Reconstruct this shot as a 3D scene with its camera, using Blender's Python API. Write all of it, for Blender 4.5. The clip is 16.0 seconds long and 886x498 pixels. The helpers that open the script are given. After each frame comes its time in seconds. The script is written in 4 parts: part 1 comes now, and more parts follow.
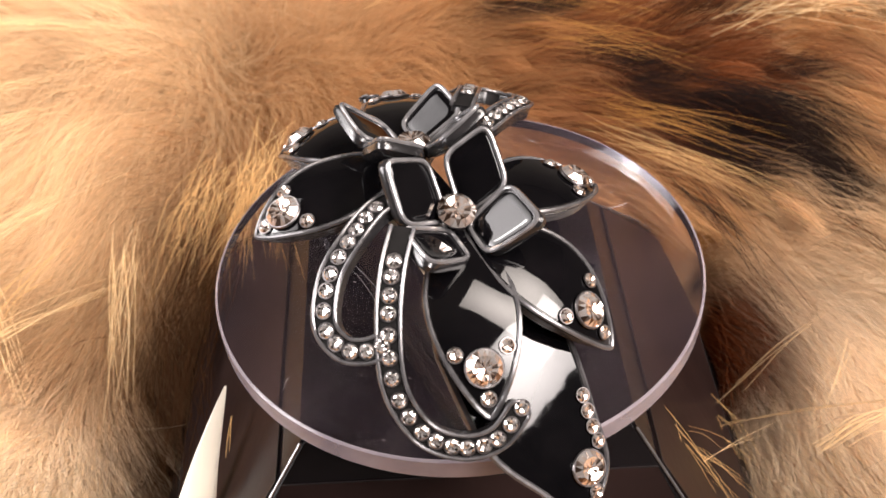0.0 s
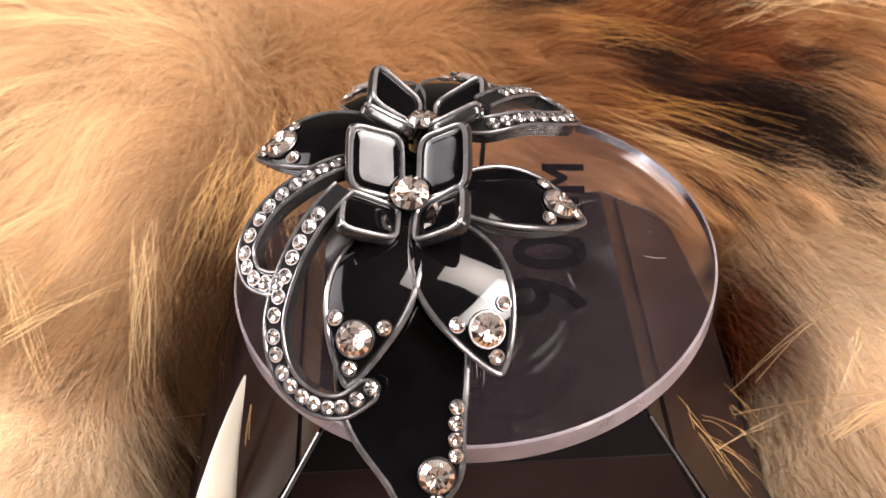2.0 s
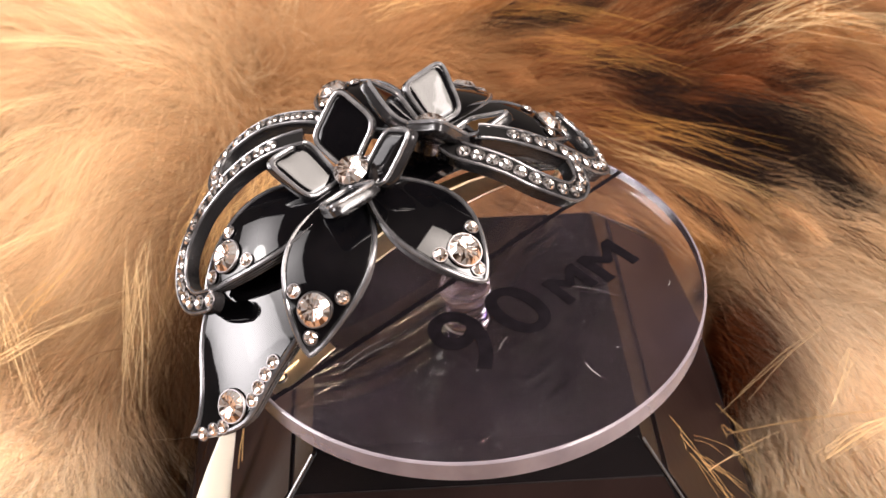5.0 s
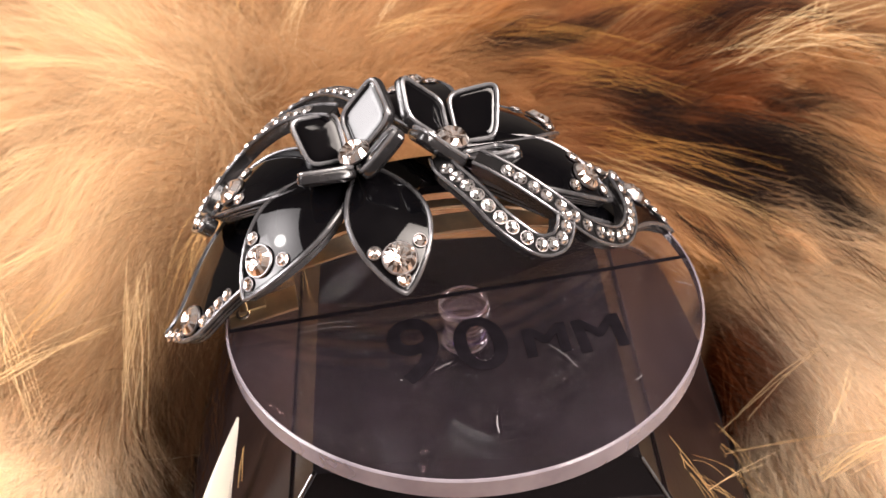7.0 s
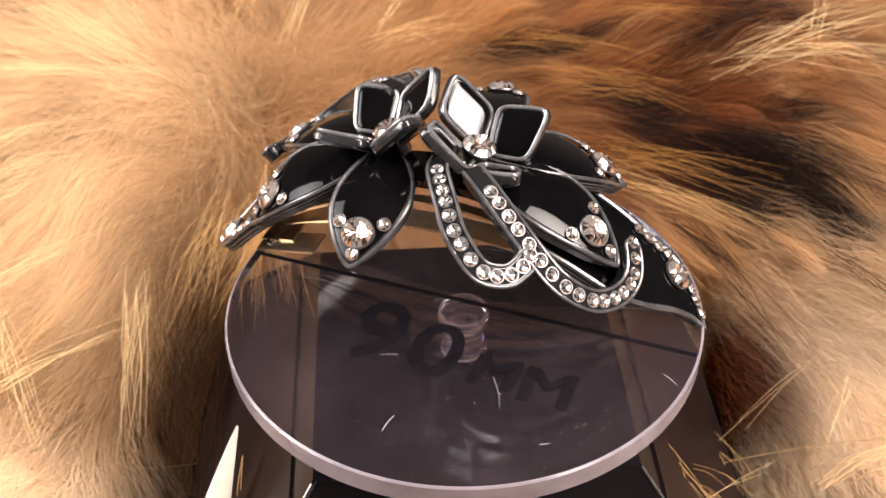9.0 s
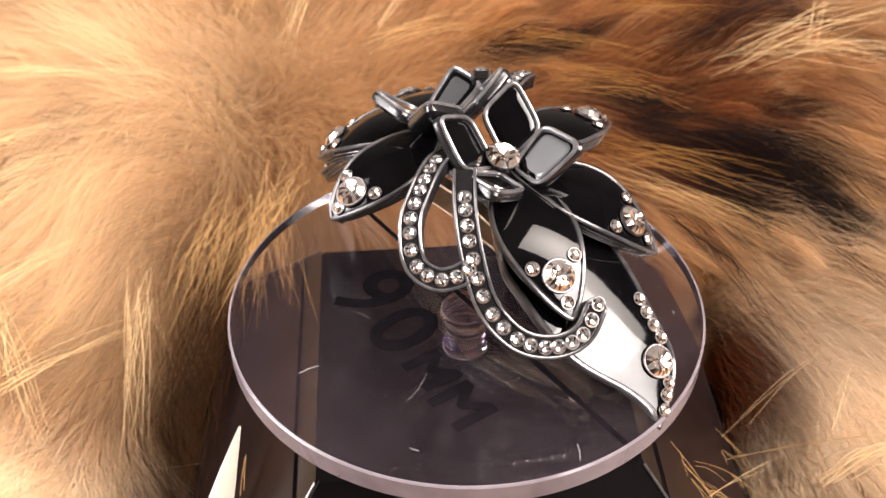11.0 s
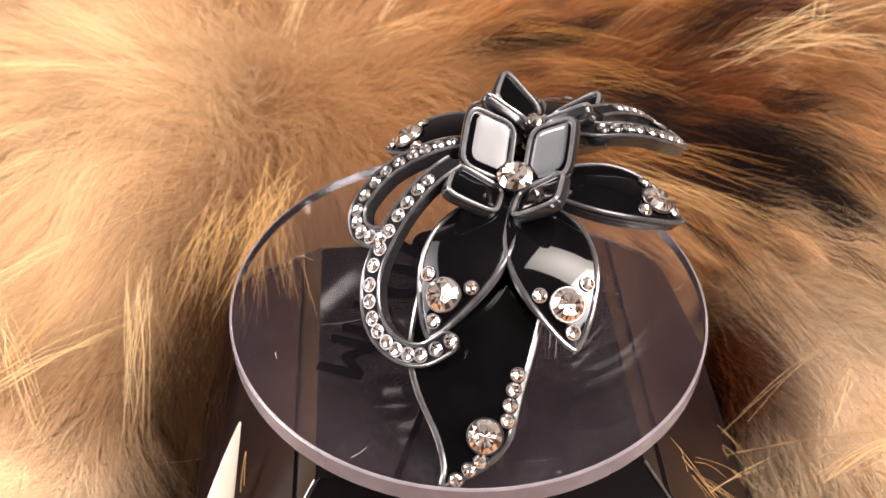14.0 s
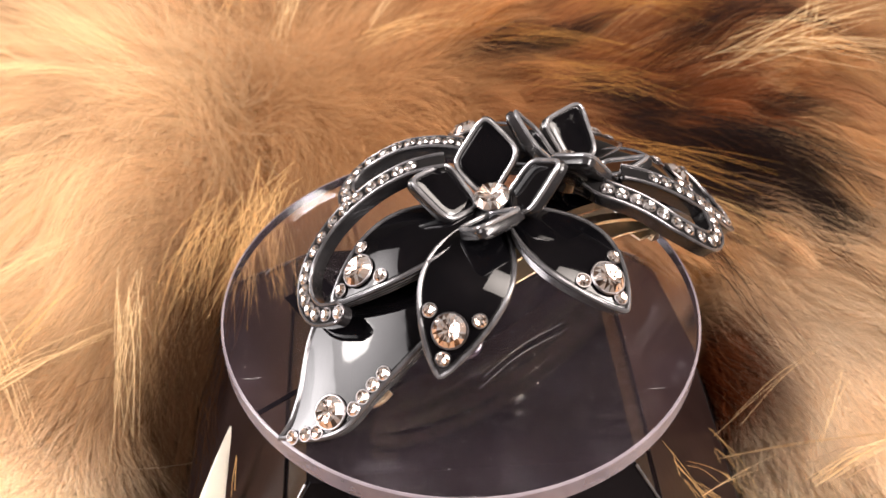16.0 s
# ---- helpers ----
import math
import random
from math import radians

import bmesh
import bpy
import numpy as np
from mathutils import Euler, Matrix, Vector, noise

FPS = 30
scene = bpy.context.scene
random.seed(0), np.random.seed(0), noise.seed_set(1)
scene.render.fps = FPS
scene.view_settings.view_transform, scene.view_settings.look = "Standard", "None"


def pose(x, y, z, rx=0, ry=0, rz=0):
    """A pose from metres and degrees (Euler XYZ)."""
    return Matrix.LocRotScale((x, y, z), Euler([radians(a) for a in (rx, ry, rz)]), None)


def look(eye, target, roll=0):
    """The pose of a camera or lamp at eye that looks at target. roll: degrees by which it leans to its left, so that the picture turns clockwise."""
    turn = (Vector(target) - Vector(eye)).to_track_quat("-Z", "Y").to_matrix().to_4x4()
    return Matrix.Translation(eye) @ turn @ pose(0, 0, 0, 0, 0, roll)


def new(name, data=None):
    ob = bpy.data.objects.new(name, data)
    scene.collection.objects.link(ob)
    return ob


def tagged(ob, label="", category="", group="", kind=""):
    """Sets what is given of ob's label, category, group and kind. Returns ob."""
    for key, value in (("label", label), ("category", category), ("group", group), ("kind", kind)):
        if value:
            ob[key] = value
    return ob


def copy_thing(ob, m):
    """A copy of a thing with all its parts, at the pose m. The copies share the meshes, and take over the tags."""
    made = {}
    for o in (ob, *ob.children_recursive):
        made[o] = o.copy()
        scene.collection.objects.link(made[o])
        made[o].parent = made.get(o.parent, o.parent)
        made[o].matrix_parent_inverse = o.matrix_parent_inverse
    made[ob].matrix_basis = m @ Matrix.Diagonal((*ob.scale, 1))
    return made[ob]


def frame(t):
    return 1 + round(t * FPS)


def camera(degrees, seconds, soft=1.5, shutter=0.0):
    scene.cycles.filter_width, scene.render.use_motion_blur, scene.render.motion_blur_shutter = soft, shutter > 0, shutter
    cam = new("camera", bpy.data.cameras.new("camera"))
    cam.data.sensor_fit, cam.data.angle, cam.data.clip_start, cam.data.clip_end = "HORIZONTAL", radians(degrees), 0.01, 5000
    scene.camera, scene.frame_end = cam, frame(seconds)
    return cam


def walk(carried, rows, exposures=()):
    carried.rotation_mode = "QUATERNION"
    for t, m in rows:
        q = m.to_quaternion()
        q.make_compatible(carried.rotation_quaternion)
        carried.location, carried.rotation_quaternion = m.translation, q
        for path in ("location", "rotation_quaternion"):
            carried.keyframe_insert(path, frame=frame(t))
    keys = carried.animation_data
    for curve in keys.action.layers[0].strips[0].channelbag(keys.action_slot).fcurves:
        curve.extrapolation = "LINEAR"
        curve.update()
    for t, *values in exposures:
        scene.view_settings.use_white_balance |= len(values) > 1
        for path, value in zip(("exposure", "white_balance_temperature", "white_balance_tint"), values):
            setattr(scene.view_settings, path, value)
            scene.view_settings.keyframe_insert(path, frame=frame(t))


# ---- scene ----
cam = camera(45.13, 16.0, soft=1.5)
cam.data.dof.use_dof, cam.data.dof.focus_distance, cam.data.dof.aperture_fstop = True, 0.180, 34.0
walk(cam, [
    (0.0, pose(0.00117, -0.14492, 0.13854, 46.68, 0, 1.48) @ pose(0, 0, 0, 0, 0, -0.54)),
    (0.5, pose(0.00058, -0.14541, 0.13896, 46.33, 0, 1.57) @ pose(0, 0, 0, 0, 0, -0.64)),
    (1.0, pose(0.00045, -0.14552, 0.13958, 46.13, 0, 1.82) @ pose(0, 0, 0, 0, 0, -0.79)),
    (1.5, pose(0.00041, -0.14626, 0.14056, 46.08, 0, 2.09) @ pose(0, 0, 0, 0, 0, -1.03)),
    (2.0, pose(0.00057, -0.14668, 0.14088, 46.11, 0, 2.42) @ pose(0, 0, 0, 0, 0, -1.27)),
    (2.5, pose(0.00087, -0.14550, 0.14013, 46.38, 0, 2.03) @ pose(0, 0, 0, 0, 0, -1.09)),
    (3.0, pose(0.00088, -0.14542, 0.14019, 46.52, 0, 2.07) @ pose(0, 0, 0, 0, 0, -1.14)),
    (3.5, pose(0.00094, -0.14632, 0.14080, 46.68, 0, 1.88) @ pose(0, 0, 0, 0, 0, -1.06)),
    (4.0, pose(0.00078, -0.14678, 0.14125, 46.72, 0, 1.80) @ pose(0, 0, 0, 0, 0, -0.99)),
    (6.5, pose(0.00004, -0.14663, 0.14342, 47.71, 0, 1.68) @ pose(0, 0, 0, 0, 0, -0.92)),
    (7.0, pose(0.00019, -0.14686, 0.14334, 47.89, 0, 1.66) @ pose(0, 0, 0, 0, 0, -0.86)),
    (7.5, pose(0.00007, -0.14677, 0.14309, 48.06, 0, 1.71) @ pose(0, 0, 0, 0, 0, -0.85)),
    (8.0, pose(-0.00007, -0.14677, 0.14318, 48.16, 0, 1.56) @ pose(0, 0, 0, 0, 0, -0.66)),
    (8.5, pose(-0.00031, -0.14669, 0.14335, 48.25, 0, 1.36) @ pose(0, 0, 0, 0, 0, -0.51)),
    (9.0, pose(-0.00069, -0.14679, 0.14361, 48.28, 0, 1.32) @ pose(0, 0, 0, 0, 0, -0.57)),
    (11.5, pose(-0.00067, -0.14732, 0.14418, 48.16, 0, 1.49) @ pose(0, 0, 0, 0, 0, -1.11)),
    (12.0, pose(-0.00099, -0.14776, 0.14477, 48.01, 0, 1.60) @ pose(0, 0, 0, 0, 0, -1.14)),
    (12.5, pose(-0.00097, -0.14685, 0.14409, 48.00, 0, 1.54) @ pose(0, 0, 0, 0, 0, -1.08)),
    (13.0, pose(-0.00091, -0.14638, 0.14419, 47.84, 0, 1.66) @ pose(0, 0, 0, 0, 0, -1.13)),
    (13.5, pose(-0.00084, -0.14611, 0.14437, 47.74, 0, 1.61) @ pose(0, 0, 0, 0, 0, -1.32)),
    (14.0, pose(-0.00054, -0.14599, 0.14435, 47.73, 0, 1.49) @ pose(0, 0, 0, 0, 0, -1.04)),
    (14.5, pose(-0.00039, -0.14594, 0.14436, 47.78, 0, 1.05) @ pose(0, 0, 0, 0, 0, -0.71)),
    (15.0, pose(-0.00020, -0.14538, 0.14409, 47.74, 0, 1.28) @ pose(0, 0, 0, 0, 0, -0.91)),
    (15.5, pose(0.00003, -0.14552, 0.14416, 47.82, 0, 1.05) @ pose(0, 0, 0, 0, 0, -0.73)),
    (16.0, pose(0.00009, -0.14533, 0.14410, 47.85, 0, 1.09) @ pose(0, 0, 0, 0, 0, -0.81)),
])

# turntable angle in degrees, by seconds
TURN = [
    (0.0, 117.42), (0.5, 109.96), (1.0, 102.49), (1.5, 95.08), (2.0, 87.76),
    (2.5, 80.49), (3.0, 73.28), (3.5, 66.08), (4.0, 58.78), (6.5, 21.05),
    (7.0, 13.30), (7.5, 5.33), (8.0, -2.69), (8.5, -10.70), (9.0, -18.90),
    (11.5, -60.85), (12.0, -69.30), (12.5, -77.96), (13.0, -86.51), (13.5, -95.15),
    (14.0, -104.01), (14.5, -113.03), (15.0, -122.02), (15.5, -130.98), (16.0, -139.93),
]

# ---------------------------------------------------------------- light
def hot_spot(data, u, v, reach, hot, dim):
    """A diffuser that is brightest before its lamp and falls off towards its borders."""
    data.use_nodes = True
    nt = data.node_tree
    g, d, m = nt.nodes.new("ShaderNodeNewGeometry"), nt.nodes.new("ShaderNodeVectorMath"), nt.nodes.new("ShaderNodeMapRange")
    flat = nt.nodes.new("ShaderNodeVectorMath")
    flat.operation, d.operation, m.interpolation_type = "MULTIPLY", "DISTANCE", "SMOOTHSTEP"
    flat.inputs[1].default_value = (1, 1, 0)
    d.inputs[1].default_value = (u, v, 0)
    for socket, value in (("From Min", 0.0), ("From Max", reach), ("To Min", hot), ("To Max", dim)):
        m.inputs[socket].default_value = value
    nt.links.new(g.outputs["Parametric"], flat.inputs[0])
    nt.links.new(flat.outputs[0], d.inputs[0])
    nt.links.new(d.outputs["Value"], m.inputs["Value"])
    nt.links.new(m.outputs["Result"], nt.nodes["Emission"].inputs["Strength"])


def area(name, at, to, w, h, radiance, col, shape="RECTANGLE", spot=None):
    data = bpy.data.lights.new(name, "AREA")
    data.shape, data.size, data.size_y = shape, w, h
    data.energy, data.color = radiance * math.pi * w * h, col
    if spot:
        hot_spot(data, *spot)
    ob = new(name, data)
    ob.matrix_world = look(at, to) if to else at


def build_light():
    """A wide softbox to the right overhead, a weaker one to the left with its lamp showing through."""
    world = bpy.data.worlds.new("world")
    scene.world = world
    world.use_nodes = True
    bg = world.node_tree.nodes["Background"]
    bg.inputs[0].default_value = (1.0, 0.93, 0.85, 1)
    bg.inputs[1].default_value = 0.06
    area("softbox_right", pose(0.62, -0.02, 1.0, 0, 22, -24), None, 1.15, 0.52, 13.6, (1.0, 0.885, 0.81), spot=(0.5, 0.5, 0.75, 1.3, 0.5))
    area("side_panel_right", (0.80, -0.42, 0.80), (0.0, 0.0, 0.03), 0.85, 0.54, 20.5, (1.0, 0.905, 0.87), spot=(0.5, 0.5, 0.8, 1.5, 0.4))
    area("softbox_left", (-0.94, 0.12, 0.72), (0.0, 0.0, 0.0), 1.05, 0.68, 6.0, (1.0, 0.935, 0.93), spot=(0.5, 0.5, 0.65, 1.7, 0.5))
    area("side_panel_left", (-0.90, -0.16, 0.32), (0.0, 0.0, 0.03), 0.80, 0.42, 11.5, (1.0, 0.94, 0.95), spot=(0.5, 0.5, 0.7, 1.9, 0.25))
    area("lamp_left", (-0.88, 0.08, 0.70), (0.0, 0.0, 0.0), 0.19, 0.19, 30.0, (1.0, 0.95, 0.90), "DISK", spot=(0.5, 0.5, 0.55, 1.6, 0.3))


build_light()


# ---------------------------------------------------------------- materials
def material(name):
    m = bpy.data.materials.new(name)
    m.use_nodes = True
    nt = m.node_tree
    return m, nt, nt.nodes["Principled BSDF"]


def noise_tex(nt, scale, detail=4.0, coords="Object"):
    tc = nt.nodes.new("ShaderNodeTexCoord")
    n = nt.nodes.new("ShaderNodeTexNoise")
    n.inputs["Scale"].default_value, n.inputs["Detail"].default_value = scale, detail
    nt.links.new(tc.outputs[coords], n.inputs["Vector"])
    return n


def ramp(nt, source, stops):
    r = nt.nodes.new("ShaderNodeValToRGB")
    while len(r.color_ramp.elements) < len(stops):
        r.color_ramp.elements.new(0.5)
    for e, (at, col) in zip(r.color_ramp.elements, stops):
        e.position, e.color = at, (*col, 1)
    nt.links.new(source, r.inputs["Fac"])
    return r


def bump(nt, bsdf, source, strength, distance):
    b = nt.nodes.new("ShaderNodeBump")
    b.inputs["Strength"].default_value, b.inputs["Distance"].default_value = strength, distance
    nt.links.new(source, b.inputs["Height"])
    nt.links.new(b.outputs["Normal"], bsdf.inputs["Normal"])


def mat_enamel():
    m, nt, p = material("black_enamel")
    n = noise_tex(nt, 160)
    c = ramp(nt, n.outputs["Fac"], [(0.3, (0.0012, 0.0012, 0.0016)), (0.8, (0.0035, 0.003, 0.0036))])
    nt.links.new(c.outputs["Color"], p.inputs["Base Color"])
    r = ramp(nt, noise_tex(nt, 900).outputs["Fac"], [(0.4, (0.03, 0.03, 0.03)), (0.8, (0.09, 0.09, 0.09))])
    nt.links.new(r.outputs["Color"], p.inputs["Roughness"])
    p.inputs["IOR"].default_value = 1.5
    bump(nt, p, noise_tex(nt, 110, 2.0).outputs["Fac"], 0.10, 0.0006)
    return m


def mat_acetate():
    m, nt, p = material("grey_acetate")
    n = noise_tex(nt, 240)
    c = ramp(nt, n.outputs["Fac"], [(0.3, (0.009, 0.0085, 0.009)), (0.75, (0.024, 0.0225, 0.0235))])
    nt.links.new(c.outputs["Color"], p.inputs["Base Color"])
    p.inputs["Roughness"].default_value = 0.20
    p.inputs["Coat Weight"].default_value = 0.35
    p.inputs["Coat Roughness"].default_value = 0.08
    bump(nt, p, noise_tex(nt, 700).outputs["Fac"], 0.15, 0.0003)
    return m


def mat_rim(name, lo, hi):
    m, nt, p = material(name)
    n = noise_tex(nt, 420)
    c = ramp(nt, n.outputs["Fac"], [(0.3, lo), (0.7, hi)])
    nt.links.new(c.outputs["Color"], p.inputs["Base Color"])
    p.inputs["Metallic"].default_value = 0.55
    p.inputs["Roughness"].default_value = 0.24
    p.inputs["Coat Weight"].default_value = 0.45
    bump(nt, p, noise_tex(nt, 1500).outputs["Fac"], 0.15, 0.0002)
    return m


def mat_crystal(name, warm):
    m, nt, p = material(name)
    g = nt.nodes.new("ShaderNodeNewGeometry")
    # dark to bright facet colours stand in for a cut stone's reflections
    c = ramp(nt, g.outputs["Random Per Island"], [(0.0, warm[0]), (0.28, tuple(0.4 * v for v in warm[1])), (0.46, warm[1]), (0.85, warm[2])])
    nt.links.new(c.outputs["Color"], p.inputs["Base Color"])
    p.inputs["Metallic"].default_value = 0.85
    p.inputs["Roughness"].default_value = 0.12
    p.inputs["Coat Weight"].default_value = 1.0
    p.inputs["Coat Roughness"].default_value = 0.02
    return m


def mat_metal(name, col, rough):
    m, nt, p = material(name)
    n = noise_tex(nt, 300)
    c = ramp(nt, n.outputs["Fac"], [(0.3, tuple(0.75 * v for v in col)), (0.7, col)])
    nt.links.new(c.outputs["Color"], p.inputs["Base Color"])
    p.inputs["Metallic"].default_value = 1.0
    p.inputs["Roughness"].default_value = rough
    bump(nt, p, noise_tex(nt, 900).outputs["Fac"], 0.1, 0.0002)
    return m


def mat_clear(name, veil):
    m, nt, p = material(name)
    p.inputs["Base Color"].default_value = (0.93, 0.90, 0.92, 1)
    p.inputs["Transmission Weight"].default_value = 1.0
    p.inputs["IOR"].default_value = 1.49
    out = nt.nodes["Material Output"]
    # mauve diffuse veil: dust on the acrylic and painted haze of what it mirrors
    film = nt.nodes.new("ShaderNodeBsdfDiffuse")
    film.inputs["Color"].default_value = (0.66, 0.50, 0.62, 1)
    mix = nt.nodes.new("ShaderNodeMixShader")
    dust = ramp(nt, noise_tex(nt, 65, 8.0).outputs["Fac"], [(0.3, (veil * 0.6,) * 3), (0.55, (veil,) * 3), (0.85, (veil * 2.2,) * 3)])
    nt.links.new(dust.outputs["Color"], mix.inputs[0])
    nt.links.new(p.outputs[0], mix.inputs[1])
    nt.links.new(film.outputs[0], mix.inputs[2])
    nt.links.new(mix.outputs[0], out.inputs["Surface"])
    r = ramp(nt, noise_tex(nt, 90).outputs["Fac"], [(0.35, (0.0, 0.0, 0.0)), (0.9, (0.10, 0.10, 0.10))])
    nt.links.new(r.outputs["Color"], p.inputs["Roughness"])
    return m


def mat_glass(name, col):
    m, nt, p = material(name)
    p.inputs["Base Color"].default_value = (*col, 1)
    p.inputs["Transmission Weight"].default_value = 1.0
    p.inputs["IOR"].default_value = 1.49
    r = ramp(nt, noise_tex(nt, 260).outputs["Fac"], [(0.35, (0.02,) * 3), (0.8, (0.10,) * 3)])
    nt.links.new(r.outputs["Color"], p.inputs["Roughness"])
    return m


def mat_edge():
    m, nt, p = material("polished_acrylic_edge")
    c = ramp(nt, noise_tex(nt, 150).outputs["Fac"], [(0.3, (0.40, 0.34, 0.38)), (0.7, (0.55, 0.48, 0.52))])
    nt.links.new(c.outputs["Color"], p.inputs["Base Color"])
    p.inputs["Roughness"].default_value = 0.14
    p.inputs["Transmission Weight"].default_value = 0.6
    return m


def mat_plain(name, lo, hi, rough, scale=120, coat=0.0):
    m, nt, p = material(name)
    c = ramp(nt, noise_tex(nt, scale).outputs["Fac"], [(0.3, lo), (0.7, hi)])
    nt.links.new(c.outputs["Color"], p.inputs["Base Color"])
    p.inputs["Roughness"].default_value = rough
    p.inputs["Coat Weight"].default_value = coat
    bump(nt, p, noise_tex(nt, scale * 6).outputs["Fac"], 0.1, 0.0003)
    return m


def mat_hair():
    m, nt, p = material("fur_hair")
    a = nt.nodes.new("ShaderNodeVertexColor")
    a.layer_name = "pigment"
    nt.links.new(a.outputs["Color"], p.inputs["Base Color"])
    p.inputs["Roughness"].default_value = 0.65
    p.inputs["Specular IOR Level"].default_value = 0.10
    out, tr, mix = nt.nodes["Material Output"], nt.nodes.new("ShaderNodeBsdfTranslucent"), nt.nodes.new("ShaderNodeMixShader")
    mix.inputs[0].default_value = 0.58
    nt.links.new(a.outputs["Color"], tr.inputs["Color"])
    nt.links.new(p.outputs[0], mix.inputs[1])
    nt.links.new(tr.outputs[0], mix.inputs[2])
    nt.links.new(mix.outputs[0], out.inputs["Surface"])
    return m


ENAMEL, ACETATE, RIM = mat_enamel(), mat_acetate(), mat_rim("pewter_rim", (0.075, 0.072, 0.076), (0.15, 0.145, 0.15))
PALE_RIM = mat_rim("pale_acetate_rim", (0.15, 0.146, 0.15), (0.27, 0.263, 0.27))
GEM = mat_crystal("champagne_crystal", ((0.09, 0.045, 0.026), (1.0, 0.76, 0.63), (1.0, 0.95, 0.92)))
CLEARGEM = mat_crystal("clear_crystal", ((0.03, 0.025, 0.025), (0.78, 0.70, 0.67), (1.0, 0.97, 0.95)))
GOLD = mat_metal("pale_gold_metal", (0.93, 0.76, 0.55), 0.36)
SETTING = mat_metal("dark_stone_cup", (0.22, 0.20, 0.20), 0.35)
CLEAR, EDGE = mat_clear("dusty_hazed_acrylic", 0.0135), mat_edge()
INK = mat_plain("marker_ink", (0.004, 0.003, 0.004), (0.008, 0.006, 0.008), 0.9, 400)
INK.node_tree.nodes["Principled BSDF"].inputs["Specular IOR Level"].default_value = 0.05
SCRATCH = mat_plain("pale_scratch", (0.32, 0.30, 0.30), (0.46, 0.44, 0.43), 0.6, 900)
CHANNEL = mat_plain("dull_black_channel", (0.002, 0.002, 0.002), (0.006, 0.005, 0.005), 0.75, 500)
CHANNEL.node_tree.nodes["Principled BSDF"].inputs["Specular IOR Level"].default_value = 0.15
BODY = mat_plain("glossy_dark_plastic", (0.003, 0.0022, 0.0025), (0.0055, 0.004, 0.0045), 0.22, 60, 0.0)
# brown in this colour stands for fur reflected in the dark flanks
PANEL = mat_plain("dark_panel_with_reflection", (0.009, 0.005, 0.0045), (0.016, 0.009, 0.008), 0.28, 60, 0.0)
PANEL.node_tree.nodes["Principled BSDF"].inputs["Specular IOR Level"].default_value = 0.12
HORN = mat_plain("cream_horn", (0.62, 0.54, 0.42), (0.74, 0.67, 0.55), 0.35, 40)
TABLE = mat_plain("dark_table_wood", (0.05, 0.03, 0.02), (0.09, 0.055, 0.035), 0.5, 12)
WALL = mat_plain("dim_wall_paint", (0.22, 0.20, 0.18), (0.27, 0.25, 0.22), 0.9, 3)
HAIR = mat_hair()
# the veil brightens the spindle in place of its glassy highlights
GLASS = mat_clear("clear_acrylic_spindle", 0.035)
VIOLET = mat_glass("violet_glue", (0.30, 0.20, 0.62))


# ---------------------------------------------------------------- mesh helpers
MM = 0.001


def finish(name, bm, mat, smooth=True):
    me = bpy.data.meshes.new(name)
    bmesh.ops.recalc_face_normals(bm, faces=bm.faces)
    bm.to_mesh(me)
    bm.free()
    me.materials.append(mat)
    if smooth:
        me.polygons.foreach_set("use_smooth", [True] * len(me.polygons))
        me.set_sharp_from_angle(angle=radians(40))
    return me


def part(name, bm, mat, parent, label="", smooth=True):
    ob = new(name, finish(name, bm, mat, smooth))
    ob.parent = parent
    if label:
        tagged(ob, label)
    return ob


def mesh_part(name, me, parent, m, label=""):
    ob = new(name, me)
    ob.parent = parent
    ob.matrix_basis = m
    if label:
        tagged(ob, label)
    return ob


def grid_shell(top, normal, ns, nw, thick):
    """A closed curved plate: top(i, j) and its normal on a grid of ns by nw, with a thickness."""
    bm = bmesh.new()
    up = [[bm.verts.new(top(i, j)) for j in range(nw)] for i in range(ns)]
    dn = [[bm.verts.new(top(i, j) - normal(i, j) * thick) for j in range(nw)] for i in range(ns)]
    for i in range(ns - 1):
        for j in range(nw - 1):
            bm.faces.new((up[i][j], up[i + 1][j], up[i + 1][j + 1], up[i][j + 1]))
            bm.faces.new((dn[i][j], dn[i][j + 1], dn[i + 1][j + 1], dn[i + 1][j]))
    ring = [(i, 0) for i in range(ns)] + [(ns - 1, j) for j in range(1, nw)]
    ring += [(i, nw - 1) for i in range(ns - 2, -1, -1)] + [(0, j) for j in range(nw - 2, 0, -1)]
    for (a, b), (c, d) in zip(ring, ring[1:] + ring[:1]):
        bm.faces.new((up[a][b], up[c][d], dn[c][d], dn[a][b]))
    bmesh.ops.remove_doubles(bm, verts=bm.verts, dist=1e-6)
    return bm


def tube(bm, pts, radius, closed=False, sides=8, flat=1.0, up=Vector((0, 0, 1))):
    """A rod of round (or flattened) section along pts."""
    n = len(pts)
    rings = []
    for i, p in enumerate(pts):
        a = pts[(i - 1) % n] if closed or i else p
        b = pts[(i + 1) % n] if closed or i < n - 1 else p
        t = (b - a).normalized()
        s = t.cross(up)
        s = s.normalized() if s.length > 1e-6 else Vector((1, 0, 0))
        u = s.cross(t).normalized()
        rings.append([bm.verts.new(p + (s * math.cos(k) + u * math.sin(k) * flat) * radius)
                      for k in (2 * math.pi * q / sides for q in range(sides))])
    for i in range(n if closed else n - 1):
        A, B = rings[i], rings[(i + 1) % n]
        for k in range(sides):
            bm.faces.new((A[k], A[(k + 1) % sides], B[(k + 1) % sides], B[k]))
    if not closed:
        bm.faces.new(rings[0])
        bm.faces.new(list(reversed(rings[-1])))
    return bm


